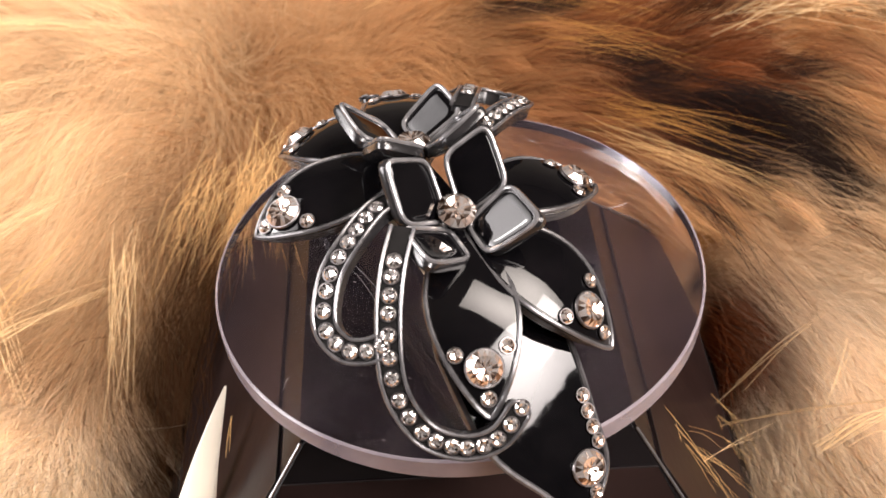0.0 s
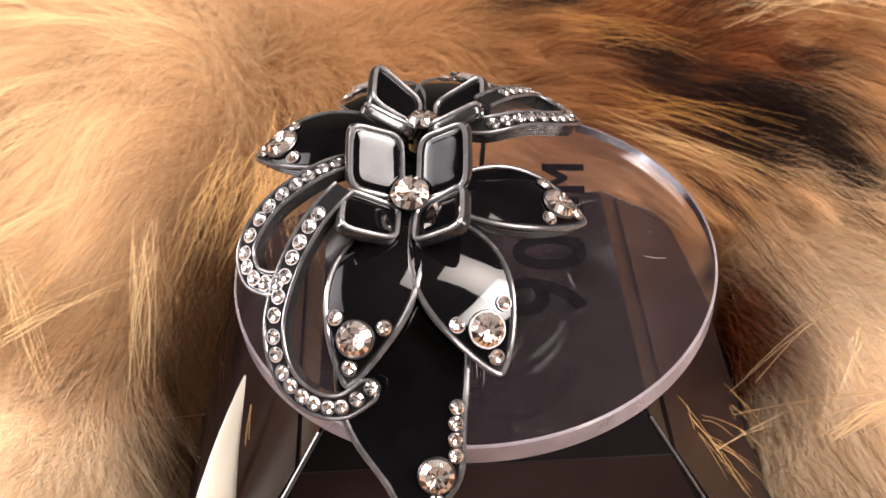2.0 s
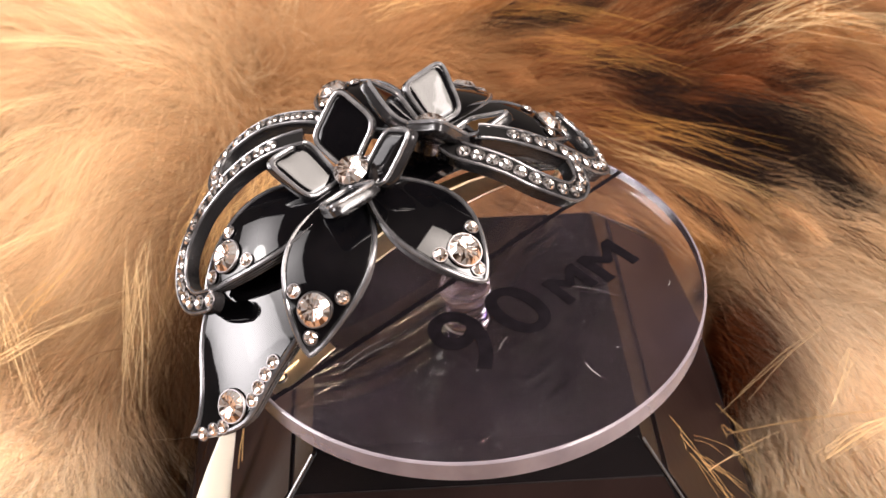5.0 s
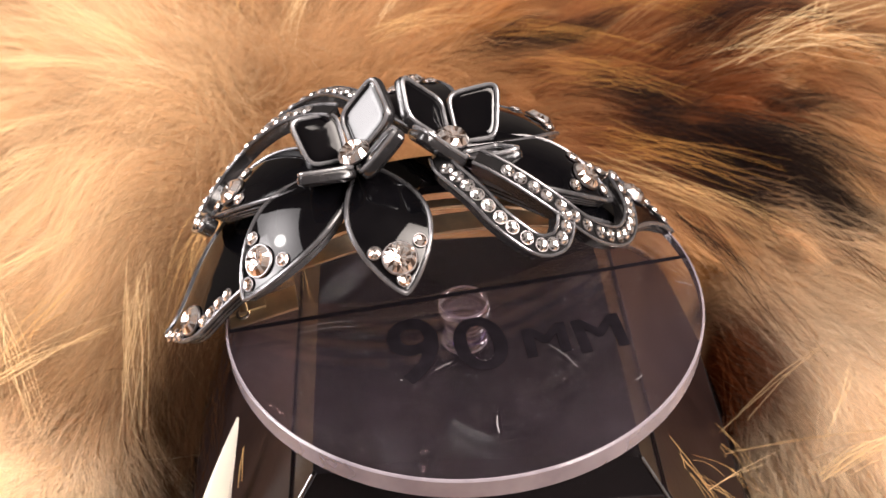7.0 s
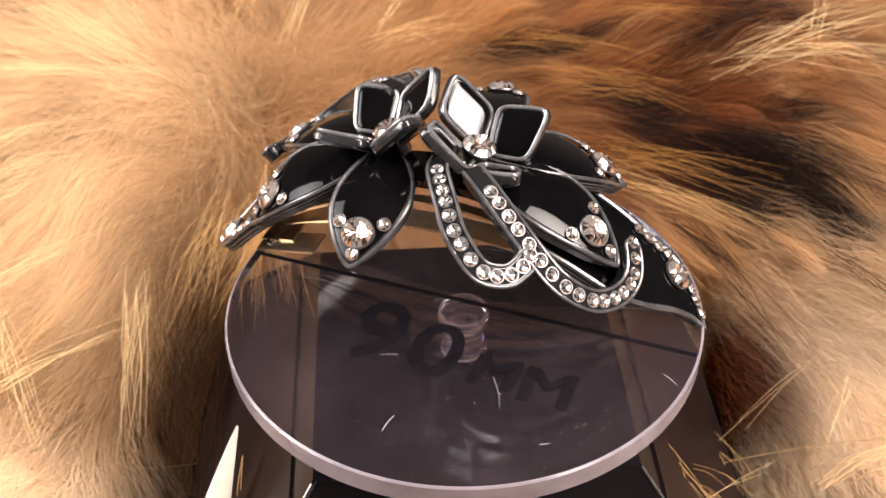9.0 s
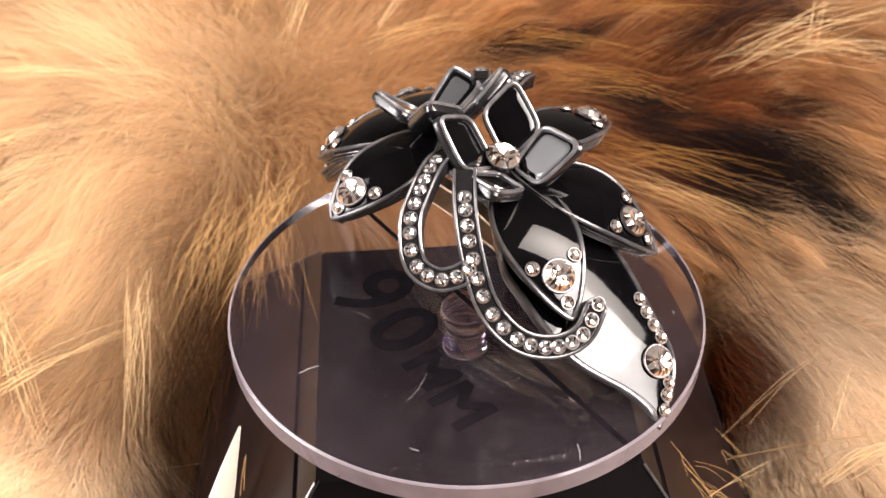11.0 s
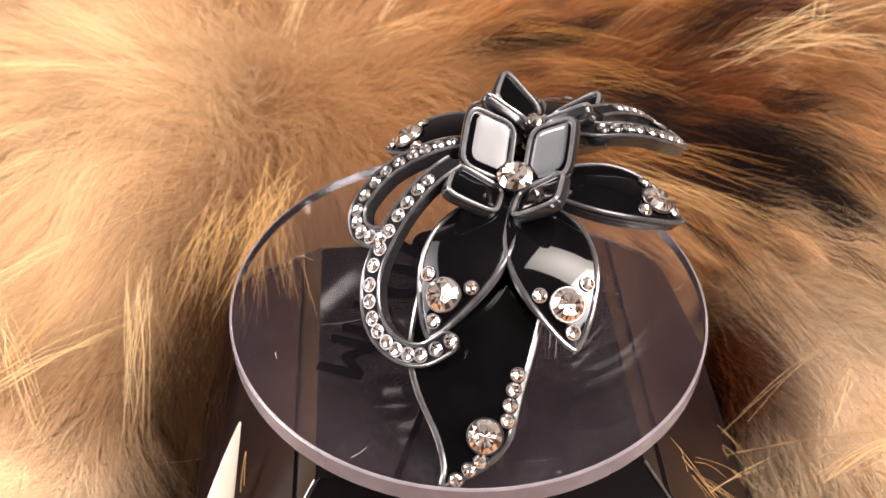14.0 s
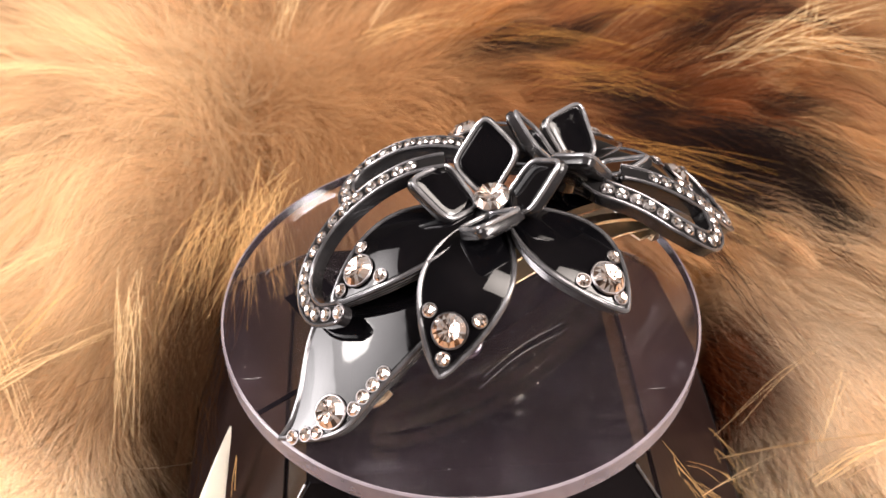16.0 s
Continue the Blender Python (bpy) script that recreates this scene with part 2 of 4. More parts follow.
def spline(ctrl, n):
    """Points evenly placed along a smooth curve through the control points."""
    c = [Vector(p) for p in ctrl]
    c = [2 * c[0] - c[1]] + c + [2 * c[-1] - c[-2]]
    raw = []
    for i in range(1, len(c) - 2):
        for k in range(24):
            t = k / 24
            a, b, d, e = c[i - 1], c[i], c[i + 1], c[i + 2]
            raw.append(0.5 * (2 * b + (d - a) * t + (2 * a - 5 * b + 4 * d - e) * t * t + (3 * b - a - 3 * d + e) * t ** 3))
    raw.append(c[-2])
    acc = [0.0]
    for p, q in zip(raw, raw[1:]):
        acc.append(acc[-1] + (q - p).length)
    out, j = [], 0
    for k in range(n):
        want = acc[-1] * k / (n - 1)
        while j < len(acc) - 2 and acc[j + 1] < want:
            j += 1
        f = (want - acc[j]) / max(acc[j + 1] - acc[j], 1e-9)
        out.append(raw[j].lerp(raw[j + 1], min(max(f, 0), 1)))
    return out


# ---------------------------------------------------------------- crystals
def gem_mesh(name, radius, mat, n=12):
    """A round-cut stone: a deep fan of pavilion facets inside a ring of crown facets, each facet its own island."""
    rnd = random.Random(n)
    bm = bmesh.new()
    ring = lambda r, z, off=0.0: [Vector((r * math.cos(a), r * math.sin(a), z)) for a in (2 * math.pi * (k + off) / n for k in range(n))]
    girdle, table, mid = ring(radius, 0.0), ring(radius * 0.68, radius * 0.30, 0.5), ring(radius * 0.36, radius * 0.20)
    tip = Vector((0, 0, radius * 0.10))

    def facet(*pts):
        jog = Vector((rnd.uniform(-1, 1), rnd.uniform(-1, 1), rnd.uniform(-1, 1))) * radius * 0.035
        bm.faces.new([bm.verts.new(p + jog * (k == 0)) for k, p in enumerate(pts)])
    for k in range(n):
        j = (k + 1) % n
        facet(girdle[k], girdle[j], table[k])
        facet(girdle[j], table[j], table[k])
        facet(table[k], table[j], mid[j])
        facet(table[k], mid[j], mid[k])
        facet(mid[k], mid[j], tip)
    me = bpy.data.meshes.new(name)
    bm.to_mesh(me)
    bm.free()
    me.materials.append(mat)
    return me


def cup_mesh(name, radius):
    bm = bmesh.new()
    tube(bm, [Vector((radius * math.cos(a), radius * math.sin(a), 0)) for a in (2 * math.pi * k / 20 for k in range(20))],
         radius * 0.10, closed=True, sides=6)
    return finish(name, bm, SETTING)


BIG, SMALL, ROW = gem_mesh("crystal", 2.75 * MM, GEM, 18), gem_mesh("small_crystal", 1.12 * MM, GEM, 10), gem_mesh("row_crystal", 1.12 * MM, CLEARGEM, 10)
CENTRE = gem_mesh("centre_crystal", 3.1 * MM, GEM, 16)
CUP_BIG, CUP_SMALL = cup_mesh("stone_cup", 2.8 * MM), cup_mesh("small_stone_cup", 1.18 * MM)


def upright(p, n, lift, spin=0.0):
    return Matrix.Translation(p + n * lift) @ n.to_track_quat("Z", "Y").to_matrix().to_4x4() @ Matrix.Rotation(spin, 4, "Z")


# ---------------------------------------------------------------- the barrette
def edge_frame(at, nrm, S, w):
    """The border of a leaf as points with the surface's normal."""
    return [(at(s, -w), nrm(s, -w)) for s in S] + [(at(s, w), nrm(s, w)) for s in reversed(S[1:-1])]


def edge_ridges(border, body, depths):
    """Fine raised lines of the layered acetate along the side wall of a leaf."""
    for d in depths:
        bm = bmesh.new()
        tube(bm, [p - n * d * MM for p, n in border], 0.30 * MM, closed=True, sides=6)
        part("edge_ridge", bm, RIM, body, "grey layered acetate edge")


def leaf(parent, base, tip, half, power, bow=0.0, crown=1.0, label=""):
    """A curved almond leaf: grey acetate body, black enamel inlay, pewter rim, one large and three small stones."""
    base, tip = Vector(base) * MM, Vector(tip) * MM
    flat = Vector((tip.x - base.x, tip.y - base.y, 0))
    side = Vector((-flat.y, flat.x, 0)).normalized()

    def width(s):
        return half * MM * max(math.sin(math.pi * min(max(s, 0), 1) ** 1.12), 0.0) ** 0.72 if 0 < s < 1 else 0.0

    def at(s, w):
        p = base + flat * s + side * (bow * MM * math.sin(math.pi * s) + w * width(s))
        p.z = base.z - (base.z - tip.z) * s ** power - crown * MM * w * w * width(s) / (half * MM)
        return p

    def nrm(s, w):
        s = min(max(s, 0.03), 0.97)
        a = at(s + 0.02, w) - at(s - 0.02, w)
        b = at(s, w + 0.05) - at(s, w - 0.05)
        n = a.cross(b).normalized()
        return n if n.z > 0 else -n

    NS, NW = 29, 11
    S = [0.5 - 0.5 * math.cos(math.pi * i / (NS - 1)) for i in range(NS)]
    Wd = [-1 + 2 * j / (NW - 1) for j in range(NW)]
    body = part("leaf", grid_shell(lambda i, j: at(S[i], Wd[j]), lambda i, j: nrm(S[i], Wd[j]), NS, NW, 2.5 * MM), ACETATE, parent, label)
    si = lambda i: 0.035 + S[i] * 0.905
    inl = lambda i, j: at(si(i), Wd[j] * max(0.05, 1 - 0.95 * MM / max(width(si(i)), 0.96 * MM))) + nrm(si(i), Wd[j]) * 0.16 * MM
    part("enamel_inlay", grid_shell(inl, lambda i, j: nrm(si(i), Wd[j]), NS, NW, 0.3 * MM), ENAMEL, body, "glossy black enamel inlay")
    edge = [at(s, -0.96) for s in S] + [at(s, 0.96) for s in reversed(S[1:-1])]
    bm = bmesh.new()
    tube(bm, [p + Vector((0, 0, 0.05 * MM)) for p in edge], 0.45 * MM, closed=True)
    part("rim", bm, RIM, body, "pale pewter rim")
    edge_ridges(edge_frame(at, nrm, S, 0.985), body, (0.95, 1.75, 2.4))
    for s, w, me, cup, r in ((0.825, 0.0, BIG, CUP_BIG, 3.0), (0.755, -0.66, SMALL, CUP_SMALL, 1.25), (0.745, 0.66, SMALL, CUP_SMALL, 1.25), (0.935, 0.0, SMALL, CUP_SMALL, 1.25)):
        n = nrm(s, w)
        mesh_part("crystal", me, body, upright(at(s, w), n, (0.75 if r > 2 else 0.55) * MM, s * 9 + w), "champagne rhinestone")
        mesh_part("stone_cup", cup, body, upright(at(s, w), n, 0.45 * MM), "dark metal stone setting")
    return body


def long_leaf(parent):
    """The long pendant leaf that ends in a hooked tip."""
    u0, u1 = 9.0, 52.4

    def mid(u):
        return -1.8 + 2.6 * math.exp(-((u - 47.0) / 5.0) ** 2) - 0.5 * max(u - 50.0, 0)

    def width(u):
        s = (u - u0) / (u1 - u0)
        grow = min(1.0, (s / 0.35) ** 0.6) if s > 0 else 0.0
        end = max(1 - s, 0.0)
        return 10.8 * grow * (1 - math.exp(-(end / 0.16) ** 1.25))

    def at(s, w):
        u = u0 + (u1 - u0) * s
        skew = -0.9 * math.sin(math.pi * min(max((u - 36.0) / 16.0, 0), 1)) if w < 0 else 0.0
        wv = width(u)
        return Vector((u, mid(u) + w * wv - skew * w * -1.0, 25.5 - 0.0102 * u * u - 0.9 * w * w * wv / 10.8)) * MM

    def nrm(s, w):
        s = min(max(s, 0.02), 0.985)
        n = (at(s + 0.01, w) - at(s - 0.01, w)).cross(at(s, w + 0.05) - at(s, w - 0.05)).normalized()
        return n if n.z > 0 else -n

    NS, NW = 37, 11
    S = [1 - (1 - i / (NS - 1)) ** 1.25 for i in range(NS)]
    Wd = [-1 + 2 * j / (NW - 1) for j in range(NW)]
    body = part("long_leaf", grid_shell(lambda i, j: at(S[i], Wd[j]), lambda i, j: nrm(S[i], Wd[j]), NS, NW, 2.3 * MM), ACETATE, parent, "long curved black leaf with a stone border")
    si = lambda i: 0.03 + S[i] * 0.945
    wd = lambda i: max(0.05, 1 - 1.0 / max(width(u0 + (u1 - u0) * si(i)), 1.01))
    part("enamel_inlay", grid_shell(lambda i, j: at(si(i), Wd[j] * wd(i)) + nrm(si(i), Wd[j] * wd(i)) * 0.16 * MM,
                                    lambda i, j: nrm(si(i), Wd[j]), NS, NW, 0.3 * MM), ENAMEL, body, "glossy black enamel inlay")
    bm = bmesh.new()
    tube(bm, [at(s, -0.97) for s in S] + [at(s, 0.97) for s in reversed(S[1:-1])], 0.55 * MM, closed=True)
    part("rim", bm, RIM, body, "pale pewter rim")
    edge_ridges(edge_frame(at, nrm, S, 0.985), body, (1.1, 1.9))
    sf = lambda u: (u - u0) / (u1 - u0)
    for u, v, big in ((37.1, 7.6, 0), (39.1, 7.5, 0), (41.1, 7.1, 0), (43.0, 6.6, 0), (45.5, 3.5, 1), (48.4, 3.5, 0), (49.6, 1.9, 0), (51.0, 0.1, 0)):
        w = (v - mid(u)) / max(width(u), 0.5)
        n = nrm(sf(u), min(w, 0.85))
        p = at(sf(u), min(w, 0.85))
        mesh_part("crystal", BIG if big else SMALL, body, upright(p, n, (0.75 if big else 0.55) * MM, u), "champagne rhinestone")
        mesh_part("stone_cup", CUP_BIG if big else CUP_SMALL, body, upright(p, n, 0.45 * MM), "dark metal stone setting")


def swirl(parent):
    """An openwork scroll: a loop that leaves the flower and joins a long hook, set with a row of stones."""
    def rise(p):
        u, v = p.x, p.y
        return Vector((u, v, 29.164 + 0.4384 * u + -0.3685 * v + -0.01963 * u * u + 0.01106 * u * v + -0.01676 * v * v))

    def slope(p):
        u, v = p.x / MM, p.y / MM
        return Vector((-(0.4384 + -0.03926 * u + 0.01106 * v), -(-0.3685 + 0.01106 * u + -0.03353 * v), 1)).normalized()
    loop = spline([(5.0, -8.6, 0), (5.4, -12.3, 0), (9.3, -18.9, 0), (12.2, -23.0, 0), (17.0, -26.0, 0), (21.0, -25.0, 0), (23.2, -22.4, 0), (24.2, -19.4, 0)], 121)
    hook = spline([(11.0, -10.5, 0), (16.9, -15.0, 0), (22.9, -18.4, 0), (29.0, -20.2, 0), (34.6, -18.4, 0), (38.3, -13.9, 0), (39.6, -8.6, 0), (37.9, -3.6, 0)], 161)
    body = None
    for path, first, count in ((loop, 0.12, 13), (hook, 0.13, 17)):
        path = [rise(p) * MM for p in path]
        n = len(path)

        def side(i):
            return slope(path[i]).cross(path[min(i + 1, n - 1)] - path[max(i - 1, 0)]).normalized()
        tang = lambda i: (path[min(i + 1, n - 1)] - path[max(i - 1, 0)]).normalized()
        up = lambda i: (lambda v: v if v.z > 0 else -v)(tang(i).cross(side(i)).normalized())
        half = [1.75 * MM * math.sqrt(max(1 - max((k / (n - 1) - 0.967) / 0.033, 0) ** 2, 0.02)) for k in range(n)]
        lay = lambda h, z: (lambda i, j: path[i] + side(i) * half[i] * h * (j - 2) / 2 + up(i) * z * MM)
        made = part("swirl", grid_shell(lay(1.0, 0.0), lambda i, j: up(i), n, 5, 2.4 * MM), ACETATE, body or parent, "grey acetate scroll with a row of stones")
        body = body or made
        part("enamel_channel", grid_shell(lay(0.72, 0.12), lambda i, j: up(i), n, 5, 0.4 * MM), CHANNEL, body, "black enamel channel")
        for h in (-1, 1):
            bm = bmesh.new()
            tube(bm, [path[i] + side(i) * half[i] * h + up(i) * 0.1 * MM for i in range(n)], 0.34 * MM)
            part("rim", bm, RIM, body, "pale pewter rim")
        for k in range(count):
            i = round((first + (0.985 - first) * k / (count - 1)) * (n - 1))
            mesh_part("crystal", ROW, body, upright(path[i], up(i), 0.35 * MM, k * 0.7), "clear rhinestone")
            mesh_part("stone_cup", CUP_SMALL, body, upright(path[i], up(i), 0.28 * MM), "dark metal stone setting")


def petal(parent, near, side_a, side_b, far):
    """A rounded four-cornered petal with a raised rim round a black inlay."""
    near, a, b, far = (Vector(v) * MM for v in (near, side_a, side_b, far))
    n = (far - near).cross(b - a).normalized()
    n = n if n.z > 0 else -n
    la, lb = ((a - near).length + (far - b).length) / 2, ((b - near).length + (far - a).length) / 2

    def outline(k, m, grow, corner=5.0):
        t = 2 * math.pi * k / m + math.pi / 4
        c, s = math.cos(t), math.sin(t)
        x = math.copysign(abs(c) ** (2 / corner), c) * (0.525 + grow / la)
        y = math.copysign(abs(s) ** (2 / corner), s) * (0.525 + grow / lb)
        cup = 0.5 * MM * (x * x + y * y)
        p, q = near.lerp(a, x + 0.5), b.lerp(far, x + 0.5)
        return p.lerp(q, y + 0.5) + n * cup

    def disc(rings, m=40):
        bm = bmesh.new()
        rows = [[bm.verts.new(outline(k, m, g) + n * z) for k in range(m)] for g, z in rings]
        for A, B in zip(rows, rows[1:]):
            for k in range(m):
                bm.faces.new((A[k], A[(k + 1) % m], B[(k + 1) % m], B[k]))
        bm.faces.new(rows[0])
        bm.faces.new(rows[-1])
        return bm
    q = MM
    body = part("petal", disc([(-1.2 * q, 0.0), (-0.2 * q, -0.1 * q), (0.15 * q, -0.7 * q), (0.1 * q, -1.6 * q), (-0.7 * q, -2.2 * q)]), ACETATE, parent, "black four-cornered petal with a grey edge")
    part("enamel_inlay", disc([(-3.0 * q, 0.20 * q), (-2.0 * q, 0.17 * q), (-1.1 * q, 0.10 * q), (-0.85 * q, -0.02 * q), (-0.85 * q, -0.3 * q)]), ENAMEL, body, "glossy black enamel inlay")
    bm = bmesh.new()
    tube(bm, [outline(k, 40, -0.35 * q) + n * 0.1 * q for k in range(40)], 0.40 * q, closed=True, up=n)
    part("rim", bm, PALE_RIM, body, "pale pewter rim")


def half_spray(parent):
    """One flower with its leaves and scroll; the other half is the same, turned about."""
    long_leaf(parent)
    swirl(parent)
    leaf(parent, (8.5, -0.6, 26.8), (36.6, -8.3, 14.8), 7.2, 3.2, bow=-0.3, label="black almond leaf with four rhinestones")
    leaf(parent, (9.0, 0.8, 26.8), (32.6, 15.2, 14.2), 7.6, 3.2, label="black almond leaf with four rhinestones")
    leaf(parent, (7.8, 1.5, 28.3), (5.5, 28.2, 20.9), 7.2, 3.4, bow=0.8, label="black almond leaf with four rhinestones")
    petal(parent, (8.4, -1.6, 27.3), (1.3, -2.0, 34.9), (9.8, -10.0, 31.2), (2.8, -10.0, 38.9))
    petal(parent, (8.6, 0.8, 27.3), (1.3, 0.8, 34.6), (8.9, 8.8, 31.5), (1.7, 8.4, 39.0))
    petal(parent, (10.0, 0.8, 27.2), (17.4, 0.8, 27.0), (9.8, 8.4, 33.0), (19.8, 8.7, 33.6))
    petal(parent, (9.8, -2.1, 27.0), (17.0, -1.9, 27.0), (10.3, -10.6, 31.6), (19.4, -10.2, 31.9))
    n = Vector((0.32, 0, 0.95)).normalized()
    c = Vector((8.9, -0.4, 29.6)) * MM
    mesh_part("centre_crystal", CENTRE, parent, upright(c, n, 0.3 * MM), "large champagne rhinestone at the flower's heart")
    mesh_part("stone_cup", CUP_BIG, parent, upright(c, n, 0.0), "dark metal stone setting")
    bm = bmesh.new()
    tube(bm, [c - n * 5.0 * MM, c - n * 2.0 * MM, c - n * 0.4 * MM], 2.6 * MM, sides=14, up=Vector((0, 1, 0)))
    part("flower_post", bm, ACETATE, parent)


def strip(u0, u1, v, half, thick, z, n=25):
    pts = [u0 + (u1 - u0) * i / (n - 1) for i in range(n)]
    return grid_shell(lambda i, j: Vector((pts[i], v + half * (j - 1), z(pts[i]))) * MM, lambda i, j: Vector((0, 0, 1)), n, 3, thick * MM)


BARRETTE_AT = (-8.8 * MM, 8.9 * MM, 0)
TILT = Matrix.Translation((0, 0, 0.021)) @ Matrix.Rotation(radians(-3.0), 4, "Y") @ Matrix.Translation((0, 0, -0.021))


def build_barrette():
    root = new("hair_barrette")
    tagged(root, "black enamel flower hair barrette with champagne rhinestones", "hair barrette")
    half_spray(root)
    for ob in list(root.children):
        lean = 3.6 if ob.name.startswith("long_leaf") else 0.0
        swing = Matrix.Translation((0.009, 0, 0)) @ Matrix.Rotation(radians(lean), 4, "Z") @ Matrix.Translation((-0.009, 0, 0))
        swing = swing @ Matrix.Translation((0.020, 0, 0.021)) @ Matrix.Rotation(radians(lean * 1.35), 4, "Y") @ Matrix.Translation((-0.020, 0, -0.021))
        twin = copy_thing(ob, Matrix.Rotation(math.pi, 4, "Z") @ swing @ ob.matrix_basis)
        twin.parent = root
    lifted = [ob for ob in root.children if ob.name.startswith("leaf")][2]
    lifted.matrix_basis = Matrix.Translation((0, 0.0015, 0.028)) @ Matrix.Rotation(radians(4.5), 4, "X") @ Matrix.Translation((0, -0.0015, -0.028))
    part("base_bar", strip(-31, 31, 0, 4.5, 1.8, lambda u: 23.0 - 0.0104 * u * u), ENAMEL, root, "black arched base bar")
    for v in (-3.0, 3.0):
        part("clip_bar", strip(-33, 35, v, 1.1, 0.7, lambda u: 17.5 - 0.0098 * u * u), GOLD, root, "pale gold clip bar")
    part("spring_bar", strip(-33, 35, 0, 2.6, 0.5, lambda u: 9.8 - 0.0052 * u * u), GOLD, root, "pale gold spring bar")
    part("hinge_plate", strip(-37, -30, -1.5, 4.6, 0.6, lambda u: 2.2 + 0.12 * (u + 37)), GOLD, root, "pale gold hinge plate")
    part("hinge_flap", strip(-37, -24, -6.0, 3.0, 0.5, lambda u: 1.6 + 0.16 * (u + 37)), GOLD, root, "pale gold hinge flap with an eyelet")
    bm = bmesh.new()
    tube(bm, [Vector((-34.4 + 1.1 * math.cos(a), -6.4 + 1.1 * math.sin(a), 2.2)) * MM for a in (2 * math.pi * k / 18 for k in range(18))], 0.28 * MM, closed=True, sides=6)
    part("eyelet", bm, SETTING, root)
    bm = bmesh.new()
    tube(bm, [Vector((-34, -6.5, 1.6)) * MM, Vector((-34, 4, 1.6)) * MM], 1.2 * MM, sides=12)
    part("hinge_pin", bm, GOLD, root)
    bm = bmesh.new()
    for v in (-4.5, 4.5):
        tube(bm, spline([(34, v, 8), (37.5, v, 5), (38.2, v, 2.4), (36, v, 1.6), (34.2, v, 2.6)], 16) and [p * MM for p in spline([(34, v, 8), (37.5, v, 5), (38.2, v, 2.4), (36, v, 1.6), (34.2, v, 2.6)], 16)], 0.7 * MM, up=Vector((0, 1, 0)))
    part("clasp", bm, GOLD, root, "pale gold spring clasp")
    return root


# ---------------------------------------------------------------- turntable
DISC_R, DISC_T = 45.3 * MM, 4.37 * MM


def lathe(profile, n=96):
    bm = bmesh.new()
    rows = []
    for r, z in profile:
        rows.append([bm.verts.new((r * math.cos(a), r * math.sin(a), z)) for a in (2 * math.pi * k / n for k in range(n))])
    for A, B in zip(rows, rows[1:]):
        for k in range(n):
            bm.faces.new((A[k], A[(k + 1) % n], B[(k + 1) % n], B[k]))
    bm.faces.new(rows[0])
    bm.faces.new(rows[-1])
    return bm


def text_part(body, box, parent, slant=0.0, weight=0.0, lift=0.0):
    """One written character, fitted into a box of the disc in millimetres."""
    cu = bpy.data.curves.new("writing", "FONT")
    cu.body, cu.size, cu.extrude, cu.offset, cu.shear = body, 1.0, 0.001, weight, slant
    tmp = new("writing", cu)
    dg = bpy.context.evaluated_depsgraph_get()
    me = bpy.data.meshes.new_from_object(tmp.evaluated_get(dg))
    bpy.data.objects.remove(tmp)
    xs, ys = [v.co.x for v in me.vertices], [v.co.y for v in me.vertices]
    x0, y0, x1, y1 = (v * MM for v in box)
    sx, sy = (x1 - x0) / (max(xs) - min(xs)), (y1 - y0) / (max(ys) - min(ys))
    me.transform(pose(x0, y0, 0.00010 + lift * MM) @ Matrix.Diagonal((sx, sy, 0.02, 1)) @ pose(-min(xs), -min(ys), 0))
    me.materials.clear()
    me.materials.append(INK)
    ob = new("marker_writing", me)
    ob.parent = parent
    tagged(ob, "handwritten black marker size note")
    return ob


